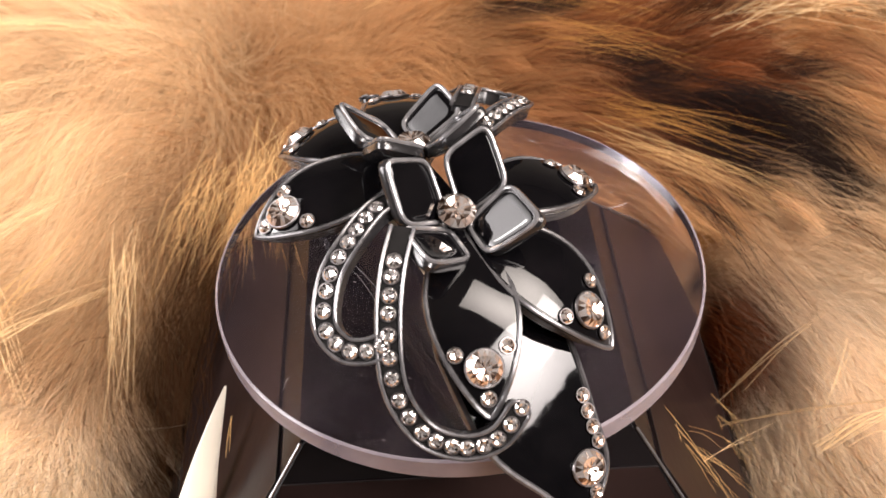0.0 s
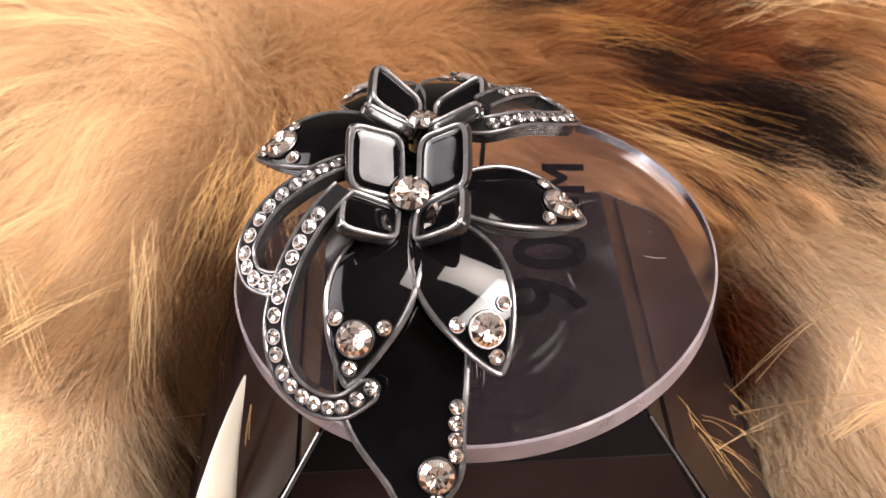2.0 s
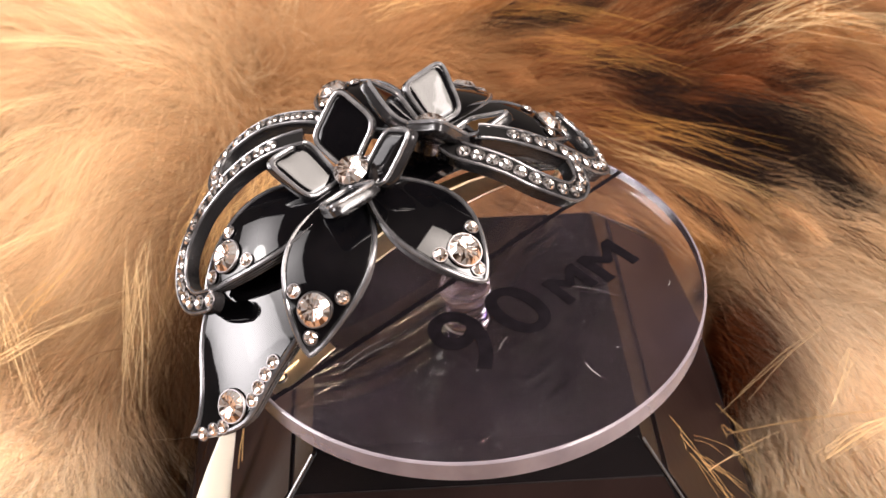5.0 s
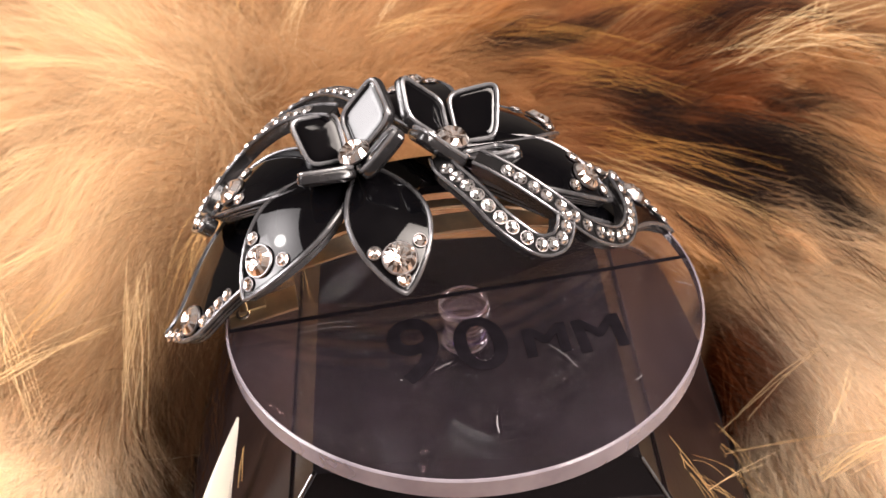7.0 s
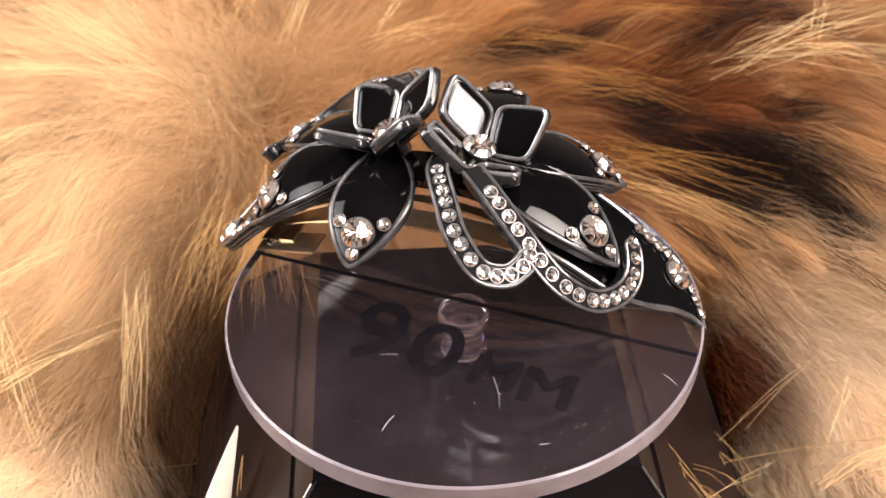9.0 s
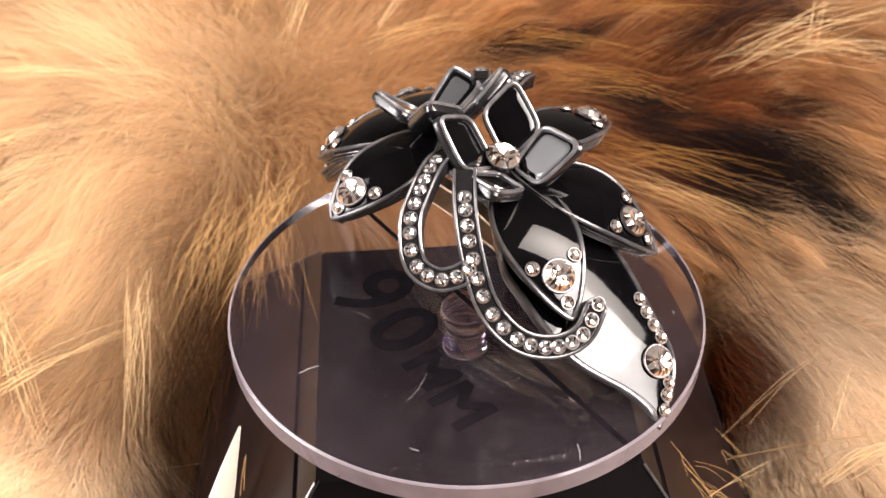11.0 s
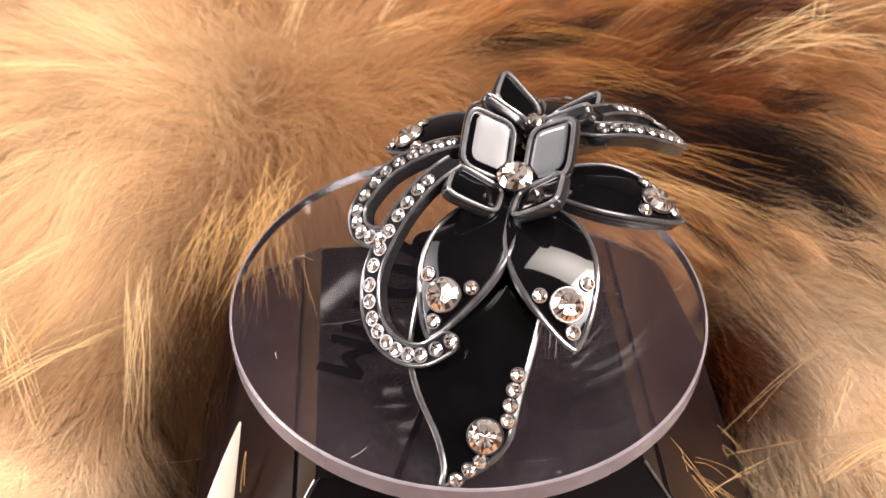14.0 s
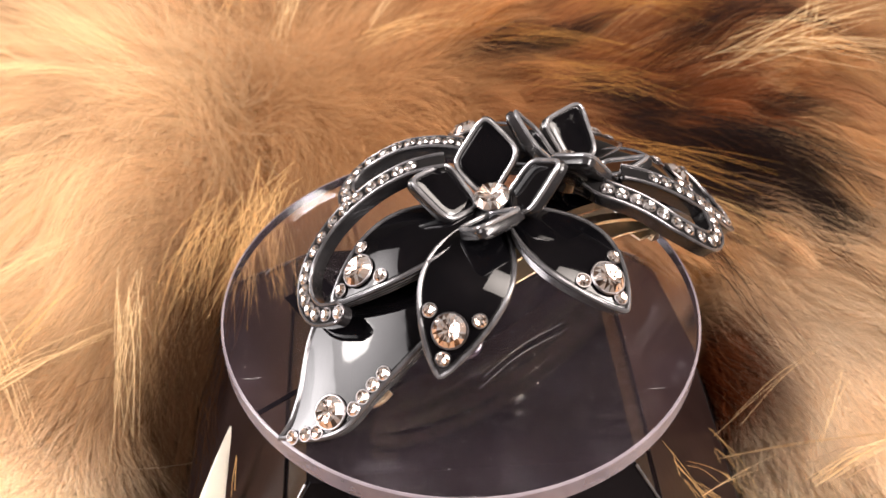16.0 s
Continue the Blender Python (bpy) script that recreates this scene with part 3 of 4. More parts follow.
def build_disc():
    root = new("turntable_disc")
    tagged(root, "clear round acrylic turntable disc with marker writing", "turntable disc")
    q = MM
    part("disc", lathe([(DISC_R - 0.5 * q, 0), (DISC_R - 0.5 * q, -DISC_T)], 160), CLEAR, root, "clear acrylic disc")
    ring = lathe([(DISC_R - 0.48 * q, 0.02 * q), (DISC_R - 0.3 * q, 0.02 * q), (DISC_R, -0.3 * q), (DISC_R, -DISC_T + 0.3 * q), (DISC_R - 0.3 * q, -DISC_T), (DISC_R - 0.48 * q, -DISC_T)], 160)
    bmesh.ops.delete(ring, geom=[f for f in ring.faces if len(f.verts) > 4], context="FACES_ONLY")
    part("disc_edge", ring, EDGE, root, "pale polished edge of the disc")
    flange = [(3.4, -4.5), (4.5, -4.7), (5.0, -5.3), (5.05, -6.3), (4.6, -7.3), (3.9, -7.9)]
    part("spindle_flange", lathe([(r * q, z * q) for r, z in flange], 48), GLASS, root, "clear acrylic flange of the spindle")
    stem = [(3.75, -8.0), (3.85, -8.6), (3.85, -12.3), (4.2, -12.9), (4.45, -13.7), (4.2, -14.4)]
    part("spindle", lathe([(r * q, z * q) for r, z in stem], 48), GLASS, root, "clear acrylic spindle under the disc")
    # pale rings added as the bright outlines that light draws on the spindle
    for r, z, w in ((4.55, -4.65, 0.22), (4.15, -7.75, 0.2), (4.3, -14.2, 0.3), (3.2, -8.1, 0.14)):
        bm = bmesh.new()
        tube(bm, [Vector((r * math.cos(a), r * math.sin(a), z)) * q for a in (2 * math.pi * k / 40 for k in range(40))], w * q, closed=True, sides=8)
        part("spindle_edge", bm, EDGE, root)
    bm = bmesh.new()
    tube(bm, [Vector((3.9 * math.cos(a), 3.9 * math.sin(a), -12.6)) * q for a in (2 * math.pi * k / 40 for k in range(40))], 0.32 * q, closed=True, sides=8)
    part("glue_ring", bm, VIOLET, root, "violet glue ring on the spindle")
    text_part("9", (-16.6, -21.4, -7.2, -5.0), root, slant=0.05, weight=0.012)
    text_part("0", (-4.9, -21.3, 4.7, -7.6), root, weight=0.012)
    for shift, lift in ((0.0, 0.0), (0.4, 0.02), (0.8, 0.04)):
        text_part("M", (7.2 + shift, -20.4, 15.2 + shift, -12.9), root, slant=0.08, lift=lift)
        text_part("M", (16.8 + shift, -21.6, 25.4 + shift, -13.1), root, slant=0.04, lift=lift)
    bm = bmesh.new()
    bmesh.ops.create_cube(bm, size=1.0, matrix=Matrix.Translation((0, -0.3 * q, 0.06 * q)) @ Matrix.Rotation(-0.014, 4, "Z") @ Matrix.Diagonal((89.4 * q, 1.0 * q, 0.06 * q, 1)))
    part("marker_line", bm, INK, root, "black marker line across the disc")
    rnd = random.Random(5)
    for k in range(70):
        r, a = DISC_R * 0.95 * math.sqrt(rnd.random()), rnd.uniform(0, 6.283)
        c = Vector((r * math.cos(a), r * math.sin(a), 0.05 * q))
        d = Vector((math.cos(a * 3), math.sin(a * 3), 0)) * (rnd.uniform(0.06, 0.22) if k % 10 else rnd.uniform(0.8, 2.2)) * q
        bm = bmesh.new()
        bend = Vector((-d.y, d.x, 0)) * 0.12
        tube(bm, [c - d, c + bend, c + d], rnd.uniform(0.03, 0.07) * q, sides=5, flat=0.4)
        part("scratch" if k % 10 == 0 else "dust_speck", bm, SCRATCH, root)
    for a, b in (((11.8, -17.9), (15.0, -24.5)), ((-32.2, -3.4), (-21.3, -4.3)), ((-31.0, -2.2), (-21.8, -2.6)), ((11.8, 19.1), (-9.5, 18.6)), ((9.5, 17.6), (-10.5, 17.0))):
        a, b = Vector((*a, 0.05)) * q, Vector((*b, 0.05)) * q
        m = (a + b) / 2 + Vector((a.y - b.y, b.x - a.x, 0)) * 0.05
        bm = bmesh.new()
        tube(bm, spline([a, m, b], 12), 0.028 * q, sides=5, flat=0.4)
        part("scratch", bm, SCRATCH, root, "long pale scratch in the disc")
    bm = bmesh.new()
    for k in range(1100):
        r, a = DISC_R * 0.96 * math.sqrt(rnd.random()), rnd.uniform(0, 6.283)
        w = rnd.uniform(0.02, 0.06) * q * (1.8 if k % 19 == 0 else 1)
        bmesh.ops.create_icosphere(bm, subdivisions=1, radius=w, matrix=Matrix.Translation((r * math.cos(a), r * math.sin(a), w * 0.4)) @ Matrix.Diagonal((1, 1, 0.4, 1)))
    tagged(part("dust", bm, SCRATCH, root, "fine pale dust on the disc"), kind="stuff")
    return root


def build_stand():
    """The black flared base of the turntable, with an inset panel on each flank."""
    root = new("display_stand")
    tagged(root, "glossy black flared display stand among fur", "display stand")
    root.matrix_basis = pose(0.0003, 0.0026, 0, 0, 0, 4.3)
    q = MM
    h0, h1, z0, z1 = 30.4, 64.0, -18.2, -62.0
    bm = bmesh.new()
    rings = []
    for h, z in ((h0, z0), (h1, z1), (h1 + 0.5, z1 - 0.6), (h1 + 0.5, z1 - 14)):
        rings.append([bm.verts.new((sx * h * q, sy * h * q, z * q)) for sx, sy in ((-1, -1), (1, -1), (1, 1), (-1, 1))])
    for A, B in zip(rings, rings[1:]):
        for k in range(4):
            bm.faces.new((A[k], A[(k + 1) % 4], B[(k + 1) % 4], B[k]))
    bm.faces.new(rings[0])
    bm.faces.new(rings[-1])
    slant = [e for e in bm.edges if abs(e.verts[0].co.z - e.verts[1].co.z) > 20 * q]
    bmesh.ops.bevel(bm, geom=slant, offset=0.6 * q, segments=2, affect="EDGES")
    part("body", bm, BODY, root, "glossy black plastic body")
    for k in range(4):
        bm = bmesh.new()
        out = []
        for f, w in ((0.135, 0.97), (0.92, 0.92)):
            h, z = h0 + (h1 - h0) * f + 0.35, z0 + (z1 - z0) * f + 0.25
            out.append((h, z, h * w))
        (ha, za, wa), (hb, zb, wb) = out
        vs = [Vector((-wa, -ha, za)), Vector((wa, -ha, za)), Vector((wb, -hb, zb)), Vector((-wb, -hb, zb))]
        f = bm.faces.new([bm.verts.new(v * q) for v in vs])
        r = bmesh.ops.extrude_face_region(bm, geom=[f])
        bmesh.ops.translate(bm, vec=(0, 0.5 * q, -0.3 * q), verts=[v for v in r["geom"] if isinstance(v, bmesh.types.BMVert)])
        ob = part("flank_panel", bm, PANEL, root, "dark flank panel with the fur's brown reflection in its colour", smooth=False)
        ob.matrix_basis = pose(0, 0, 0, 0, 0, 90 * k)
        bm = bmesh.new()
        tube(bm, [v * q for v in vs], 0.10 * q, closed=True, sides=6)
        ob = part("panel_frame", bm, ACETATE, root, "thin grey edge line of the flank panel")
        ob.matrix_basis = pose(0, 0, 0, 0, 0, 90 * k)
    # pale rods painted as the highlight along the slanted corner edges
    for k in range(4):
        bm = bmesh.new()
        tube(bm, [Vector((h0 + 0.1, -h0 - 0.1, z0)) * q, Vector((h1 + 0.1, -h1 - 0.1, z1)) * q], 0.30 * q, sides=6)
        part("corner_edge", bm, RIM, root, "pale corner line that stands for the edge's highlight").matrix_basis = pose(0, 0, 0, 0, 0, 90 * k)
    # hub added to reach the spindle; its black stands for a dark mirrored ring
    part("bearing_hub", lathe([(4.3 * q, -14.9 * q), (5.2 * q, -15.3 * q), (5.4 * q, -18.0 * q)], 40), BODY, root, "black hub added under the spindle for the dark shadow there")
    part("bearing_plate", lathe([(7.5 * q, -18.0 * q), (7.8 * q, -18.2 * q), (7.8 * q, -18.6 * q)], 40), BODY, root)


def build_horn():
    bm = bmesh.new()
    pts = spline([(-46.0, -10.0, -27.0), (-47.6, -17.0, -31.0), (-49.6, -25.0, -37.0), (-51.6, -34.0, -46.0), (-53.0, -42.0, -60.0)], 24)
    rings = []
    for i, p in enumerate(pts):
        r = 0.3 + 8.5 * (i / 23) ** 0.9
        rings.append([bm.verts.new((p + Vector((math.cos(a) * r * 0.8, math.sin(a) * r * 0.6, math.sin(a) * r * 0.3))) * MM) for a in (2 * math.pi * k / 16 for k in range(16))])
    for A, B in zip(rings, rings[1:]):
        for k in range(16):
            bm.faces.new((A[k], A[(k + 1) % 16], B[(k + 1) % 16], B[k]))
    bm.faces.new(rings[0])
    bm.faces.new(rings[-1])
    ob = new("curved_horn", finish("curved_horn", bm, HORN))
    tagged(ob, "smooth cream pointed horn beside the display stand", "horn")


# ---------------------------------------------------------------- fur
WHORL = (-0.058, 0.098)


def fur_height(x, y):
    """The lie of the pelt: a trough round the turntable, rising to a thick roll behind it."""
    back = 1 / (1 + np.exp(-(y - 0.062) / 0.017))
    z = -0.078 + 0.058 * back
    left = 1 / (1 + np.exp((x + 0.068) / 0.007))
    right = 1 / (1 + np.exp(-(x - 0.067) / 0.0095))
    z = z + (0.026 * left + 0.026 * right) * (1 - 0.75 * back)
    return z + 0.004 * np.sin(x * 47 + 1.3) * np.cos(y * 39) + 0.003 * np.sin(x * 91 + y * 63)


def value_noise(x, y, seed):
    """Smooth noise from 0 to 1 on unit cells."""
    xi, yi = np.floor(x).astype(np.int64), np.floor(y).astype(np.int64)
    fx, fy = x - xi, y - yi
    fx, fy = fx * fx * (3 - 2 * fx), fy * fy * (3 - 2 * fy)

    def h(a, b):
        v = np.sin(a * 127.1 + b * 311.7 + seed * 74.7) * 43758.5453
        return v - np.floor(v)
    return (h(xi, yi) * (1 - fx) + h(xi + 1, yi) * fx) * (1 - fy) + (h(xi, yi + 1) * (1 - fx) + h(xi + 1, yi + 1) * fx) * fy


def fur_flow(x, y):
    """The direction in which the hair lies: out of a whorl, and towards the right on the far side."""
    dx, dy = x - WHORL[0], y - WHORL[1]
    r = np.hypot(dx, dy) + 1e-4
    fx, fy = dx / r, dy / r
    fx, fy = fx - 0.35 * fy * np.exp(-r / 0.03), fy + 0.35 * fx * np.exp(-r / 0.03)
    k = 1 / (1 + np.exp(-(x - 0.005) / 0.02))
    gx, gy = 0.95 + 0 * x, -0.38 + 0.55 * np.clip((y - 0.088) / 0.035, 0, 1.2) - 0.25 * np.clip((0.080 - y) / 0.03, 0, 1)
    fx, fy = fx * (1 - k) + gx * k, fy * (1 - k) + gy * k
    turn = 1 / (1 + np.exp((y - 0.064) / 0.008)) / (1 + np.exp(-(x - 0.045) / 0.010))
    fx, fy = fx * (1 - turn) + 0.62 * turn, fy * (1 - turn) - 0.75 * turn
    low = 1 / (1 + np.exp((y - 0.024) / 0.008)) * (x > 0)
    fx, fy = fx * (1 - low) + 0.15 * low, fy * (1 - low) - 0.95 * low
    a = (value_noise(x * 30, y * 30, 3) - 0.5) * (1.3 - 0.9 * k) + (value_noise(x * 75, y * 75, 19) - 0.5) * 0.35 * (1 - 0.7 * k)
    fx, fy = fx * np.cos(a) - fy * np.sin(a), fx * np.sin(a) + fy * np.cos(a)
    n = np.hypot(fx, fy) + 1e-6
    return fx / n, fy / n


def fur_pigment(x, y, rnd):
    """Pigment of the root and of the tip of each hair, with trough shade and corner light mixed in."""
    def blob(cx, cy, rx, ry):
        return np.exp(-((x - cx) / rx) ** 2 - ((y - cy) / ry) ** 2)
    n = len(x)
    cream, tan, rust = np.array((0.89, 0.68, 0.43)), np.array((0.53, 0.275, 0.102)), np.array((0.19, 0.036, 0.003))
    lit_snow = np.array((1.0, 0.85, 0.64))
    # brown serves only as the trough's shade; dark is black hair
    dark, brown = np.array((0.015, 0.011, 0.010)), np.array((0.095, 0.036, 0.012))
    far = 1 / (1 + np.exp(-(x - 0.010) / 0.012)) / (1 + np.exp(-(y - 0.058) / 0.006)) / (1 + np.exp((x - 0.108) / 0.010))
    pale = np.clip(0.95 * blob(-0.115, 0.11, 0.045, 0.06) + 0.8 * blob(-0.102, -0.018, 0.024, 0.022) + 1.5 * blob(0.090, -0.004, 0.028, 0.032)
                   + 0.2 * blob(0.098, 0.040, 0.032, 0.025) + 0.45 * blob(-0.11, 0.04, 0.03, 0.04)
                   + 0.5 * (value_noise(x * 30, y * 60, 8) - 0.3), 0, 1)
    gold = 1.0 * blob(0.0, 0.105, 0.05, 0.045)
    red = np.clip(1.0 * far + 0.35 * (value_noise(x * 40, y * 90, 5) - 0.4) + 0.3 * gold, 0, 1)
    root = tan[None] * (1 - pale[:, None]) + cream[None] * 0.95 * pale[:, None]
    root = root * (1 - 0.97 * red[:, None]) + rust[None] * 0.97 * red[:, None]
    tip = root * (0.5 + 0.48 * far[:, None]) + cream[None] * (0.5 - 0.48 * far[:, None])
    honey = np.array((0.46, 0.19, 0.034))
    tip = tip * (1 - 0.7 * gold[:, None]) + tan[None] * 0.7 * gold[:, None]
    # pale hair of the near corners, whitened further for the light falling there
    corner_light = np.clip(2.4 * blob(0.088, -0.002, 0.030, 0.034) + 2.2 * blob(-0.092, -0.021, 0.025, 0.017), 0, 1)[:, None]
    root, tip = root * (1 - corner_light) + lit_snow * 0.97 * corner_light, tip * (1 - corner_light) + lit_snow * corner_light
    umber = np.clip(0.5 * blob(0.105, 0.112, 0.03, 0.03) + 0.6 * blob(0.088, 0.050, 0.030, 0.020) + 0.75 * blob(-0.050, 0.094, 0.018, 0.014) + 0.45 * blob(-0.05, 0.065, 0.02, 0.016) + 0.5 * (value_noise(x * 38 + 9, y * 38, 21) - 0.45), 0, 1)[:, None]
    root, tip = root * (1 - umber) + np.array((0.36, 0.18, 0.074)) * umber, tip * (1 - 0.7 * umber) + np.array((0.42, 0.225, 0.098)) * 0.7 * umber
    # shade of the trough round the stand, darkened into the hair colour
    gap_shade = np.clip(1.6 * blob(-0.062, 0.008, 0.011, 0.028) + 1.5 * blob(0.063, 0.024, 0.010, 0.014) + 1.4 * blob(0.0, 0.0, 0.045, 0.048), 0, 1)[:, None]
    root, tip = root * (1 - gap_shade) + brown * gap_shade, tip * (1 - 0.85 * gap_shade) + brown * 0.85 * gap_shade
    # rusty shade of the right-hand hollow, put into the pigment
    hollow_shade = np.clip(1.6 * blob(0.068, 0.027, 0.011, 0.013), 0, 0.9)[:, None]
    root, tip = root * (1 - hollow_shade) + rust * 0.5 * hollow_shade, tip * (1 - hollow_shade) + rust * 0.9 * hollow_shade
    streak = value_noise(x * 20 + 4, y * 120 + x * 26, 11) * 0.7 + 0.3 * value_noise(x * 36, y * 300 + x * 60, 13)
    def tongue(x0, y0, x1, y1, w):
        """A long patch of black hair between two points in millimetres, tapered at both ends."""
        x0, y0, x1, y1, w = x0 * MM, y0 * MM, x1 * MM, y1 * MM, w * MM
        dx, dy = x1 - x0, y1 - y0
        u = ((x - x0) * dx + (y - y0) * dy) / (dx * dx + dy * dy)
        d = np.abs((x - x0) * dy - (y - y0) * dx) / math.hypot(dx, dy)
        return np.exp(-(d / w) ** 2 - (np.clip(np.abs(u - 0.5) - 0.36, 0, 9) / 0.13) ** 2)
    band = (0.72 * tongue(9, 112, 40, 119, 3.7) + 0.8 * tongue(28, 99, 58, 91, 3.2) + tongue(38, 88, 70, 74, 4.1) + tongue(62, 82, 94, 69, 3.4)
            + 0.6 * tongue(53, 107, 74, 96, 2.5) + 0.75 * tongue(66, 118, 94, 113, 3.0) + 1.0 * tongue(46, 82, 80, 66, 4.0)
            + 1.0 * tongue(60, 73, 102, 54, 3.6) + 0.55 * tongue(76, 85, 93, 80, 2.1) + 0.6 * tongue(54, 54, 66, 38, 1.8))
    band = band + 0.7 * tongue(60, 129, 96, 124, 3.4) + 0.9 * tongue(50, 115, 80, 104, 3.6) + 0.8 * tongue(82, 110, 112, 100, 3.6) + 0.7 * tongue(6, 112, 34, 119, 3.0)
    umbra = np.clip(0.9 * band, 0, 0.8)[:, None]
    root, tip = root * (1 - umbra) + rust * 0.6 * umbra, tip * (1 - umbra) + rust * 0.8 * umbra
    black = (1.5 * np.minimum(band, 1.0) + 1.3 * (streak - 0.5) + 0.4 * (rnd - 0.5) > 0.44) & (band > 0.2)
    fair = (tongue(-8, 114, 14, 123, 4) + tongue(43, 121, 60, 117, 3) + tongue(28, 93, 52, 89, 3) + tongue(38, 73, 66, 67, 4) + tongue(76, 85, 118, 112, 7)
            + tongue(78, 75, 106, 66, 5) + tongue(63, 98, 90, 87, 3) + tongue(46, 65, 72, 53, 5))
    blond = (streak + 0.25 * (rnd - 0.5) - 0.30 * fair < 0.31) & ((far > 0.3) | (fair > 0.4)) & ~black
    root[black] = root[black] * 0.08 + dark * 0.92
    tip[black] = tip[black] * 0.06 + dark * 0.94
    root[blond], tip[blond] = root[blond] * 0.35 + honey * 0.6, honey * 0.62 + cream * 0.38
    j = (0.87 + 0.26 * np.random.RandomState(4).rand(n))[:, None]
    # roots at those corners are brightened for the same light
    return root * j * (0.86 + 0.12 * corner_light), tip * j


def strands(name, n, length, width, lift, seed, segs, box, clump, label, curl=0.10, draw=0.7, vary=0.3, thin=1.0, roll=0.9):
    """One sheet of hair: n ribbons that leave the pelt, lie along the flow and draw together into locks."""
    rs = np.random.RandomState(seed)
    x, y = rs.uniform(box[0], box[1], n), rs.uniform(box[2], box[3], n)
    keep = ~((np.abs(x + 0.001) < 0.062) & (np.abs(y - 0.004) < 0.062))
    keep &= (rs.rand(n) < thin) | (y > 0.042)
    x, y = x[keep], y[keep]
    n = len(x)
    m = int(n * clump)
    sx, sy = x[:m], y[:m]
    near = np.zeros(n, int)
    for a in range(0, n, 2000):
        d = (x[a:a + 2000, None] - sx[None]) ** 2 + (y[a:a + 2000, None] - sy[None]) ** 2
        near[a:a + 2000] = d.argmin(1)
    lock = rs.rand(m)
    shade = (1 - vary + 2 * vary * rs.rand(m))[near][:, None]
    ln = length * rs.uniform(0.6, 1.25, n) * (0.7 + 0.6 * rs.rand(m))[near]
    fx, fy = fur_flow(x, y)
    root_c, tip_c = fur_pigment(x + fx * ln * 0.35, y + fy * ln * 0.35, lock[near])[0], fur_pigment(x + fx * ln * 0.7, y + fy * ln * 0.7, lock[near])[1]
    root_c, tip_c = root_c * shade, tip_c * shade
    a0 = rs.normal(0, curl, n) + rs.normal(0, 0.10, m)[near]
    a0 = a0 + rs.normal(0, 1.3, n) * np.exp(-np.hypot(x - WHORL[0], y - WHORL[1]) / 0.016)
    lf = lift * rs.uniform(0.5, 1.4, n) * (0.65 + 0.7 * rs.rand(m))[near]
    pts = np.zeros((segs + 1, n, 3))
    px, py, h = x.copy(), y.copy(), np.zeros(n)
    pts[0] = np.stack([px, py, fur_height(px, py) - 0.001], 1)
    for k in range(1, segs + 1):
        t = k / segs
        fx, fy = fur_flow(px, py)
        a = a0 + 0.5 * curl * np.sin(3 * t + a0 * 20)
        cx, cy = fx * np.cos(a) - fy * np.sin(a), fx * np.sin(a) + fy * np.cos(a)
        px, py = px + cx * ln / segs, py + cy * ln / segs
        up = lf * math.sin(math.pi * min(t * 0.62, 1))
        pts[k] = np.stack([px, py, fur_height(px, py) + up], 1)
    for k in range(1, segs + 1):
        t = (k / segs) ** 1.5 * draw
        off = pts[k][near] - pts[k]
        far = np.minimum(1.0, 0.012 / (np.linalg.norm(off, axis=1) + 1e-6))[:, None]
        pts[k] += off * t * far
    roll = rs.uniform(-roll, roll, n)
    verts = np.zeros((segs + 1, n, 2, 3))
    for k in range(segs + 1):
        tg = pts[min(k + 1, segs)] - pts[max(k - 1, 0)]
        tg /= np.linalg.norm(tg, axis=1)[:, None] + 1e-9
        s = np.cross(tg, np.array((0, -0.45, 0.9))[None])
        s /= np.linalg.norm(s, axis=1)[:, None] + 1e-9
        u = np.cross(s, tg)
        s = s * np.cos(roll)[:, None] + u * np.sin(roll)[:, None]
        w = width * (1.0 - 0.85 * (k / segs) ** 2)
        verts[k, :, 0], verts[k, :, 1] = pts[k] - s * w / 2, pts[k] + s * w / 2
    idx = np.arange((segs + 1) * n * 2).reshape(segs + 1, n, 2)
    quads = np.stack([idx[:-1, :, 0], idx[:-1, :, 1], idx[1:, :, 1], idx[1:, :, 0]], -1).reshape(-1, 4)
    me = bpy.data.meshes.new(name)
    me.vertices.add(idx.size)
    me.vertices.foreach_set("co", verts.reshape(-1))
    me.loops.add(quads.size)
    me.loops.foreach_set("vertex_index", quads.reshape(-1).astype(np.int32))
    me.polygons.add(len(quads))
    me.polygons.foreach_set("loop_start", np.arange(0, quads.size, 4, dtype=np.int32))
    me.polygons.foreach_set("use_smooth", np.ones(len(quads), bool))
    me.update(calc_edges=True)
    t = (np.arange(segs + 1) / segs)[:, None, None, None]
    col = np.ones((segs + 1, n, 2, 4))
    col[..., :3] = root_c[None, :, None] * (1 - t) + tip_c[None, :, None] * t
    layer = me.color_attributes.new("pigment", "FLOAT_COLOR", "POINT")
    layer.data.foreach_set("color", col.reshape(-1))
    me.materials.append(HAIR)
    ob = new(name, me)
    tagged(ob, label, "fur", kind="stuff")
    return ob


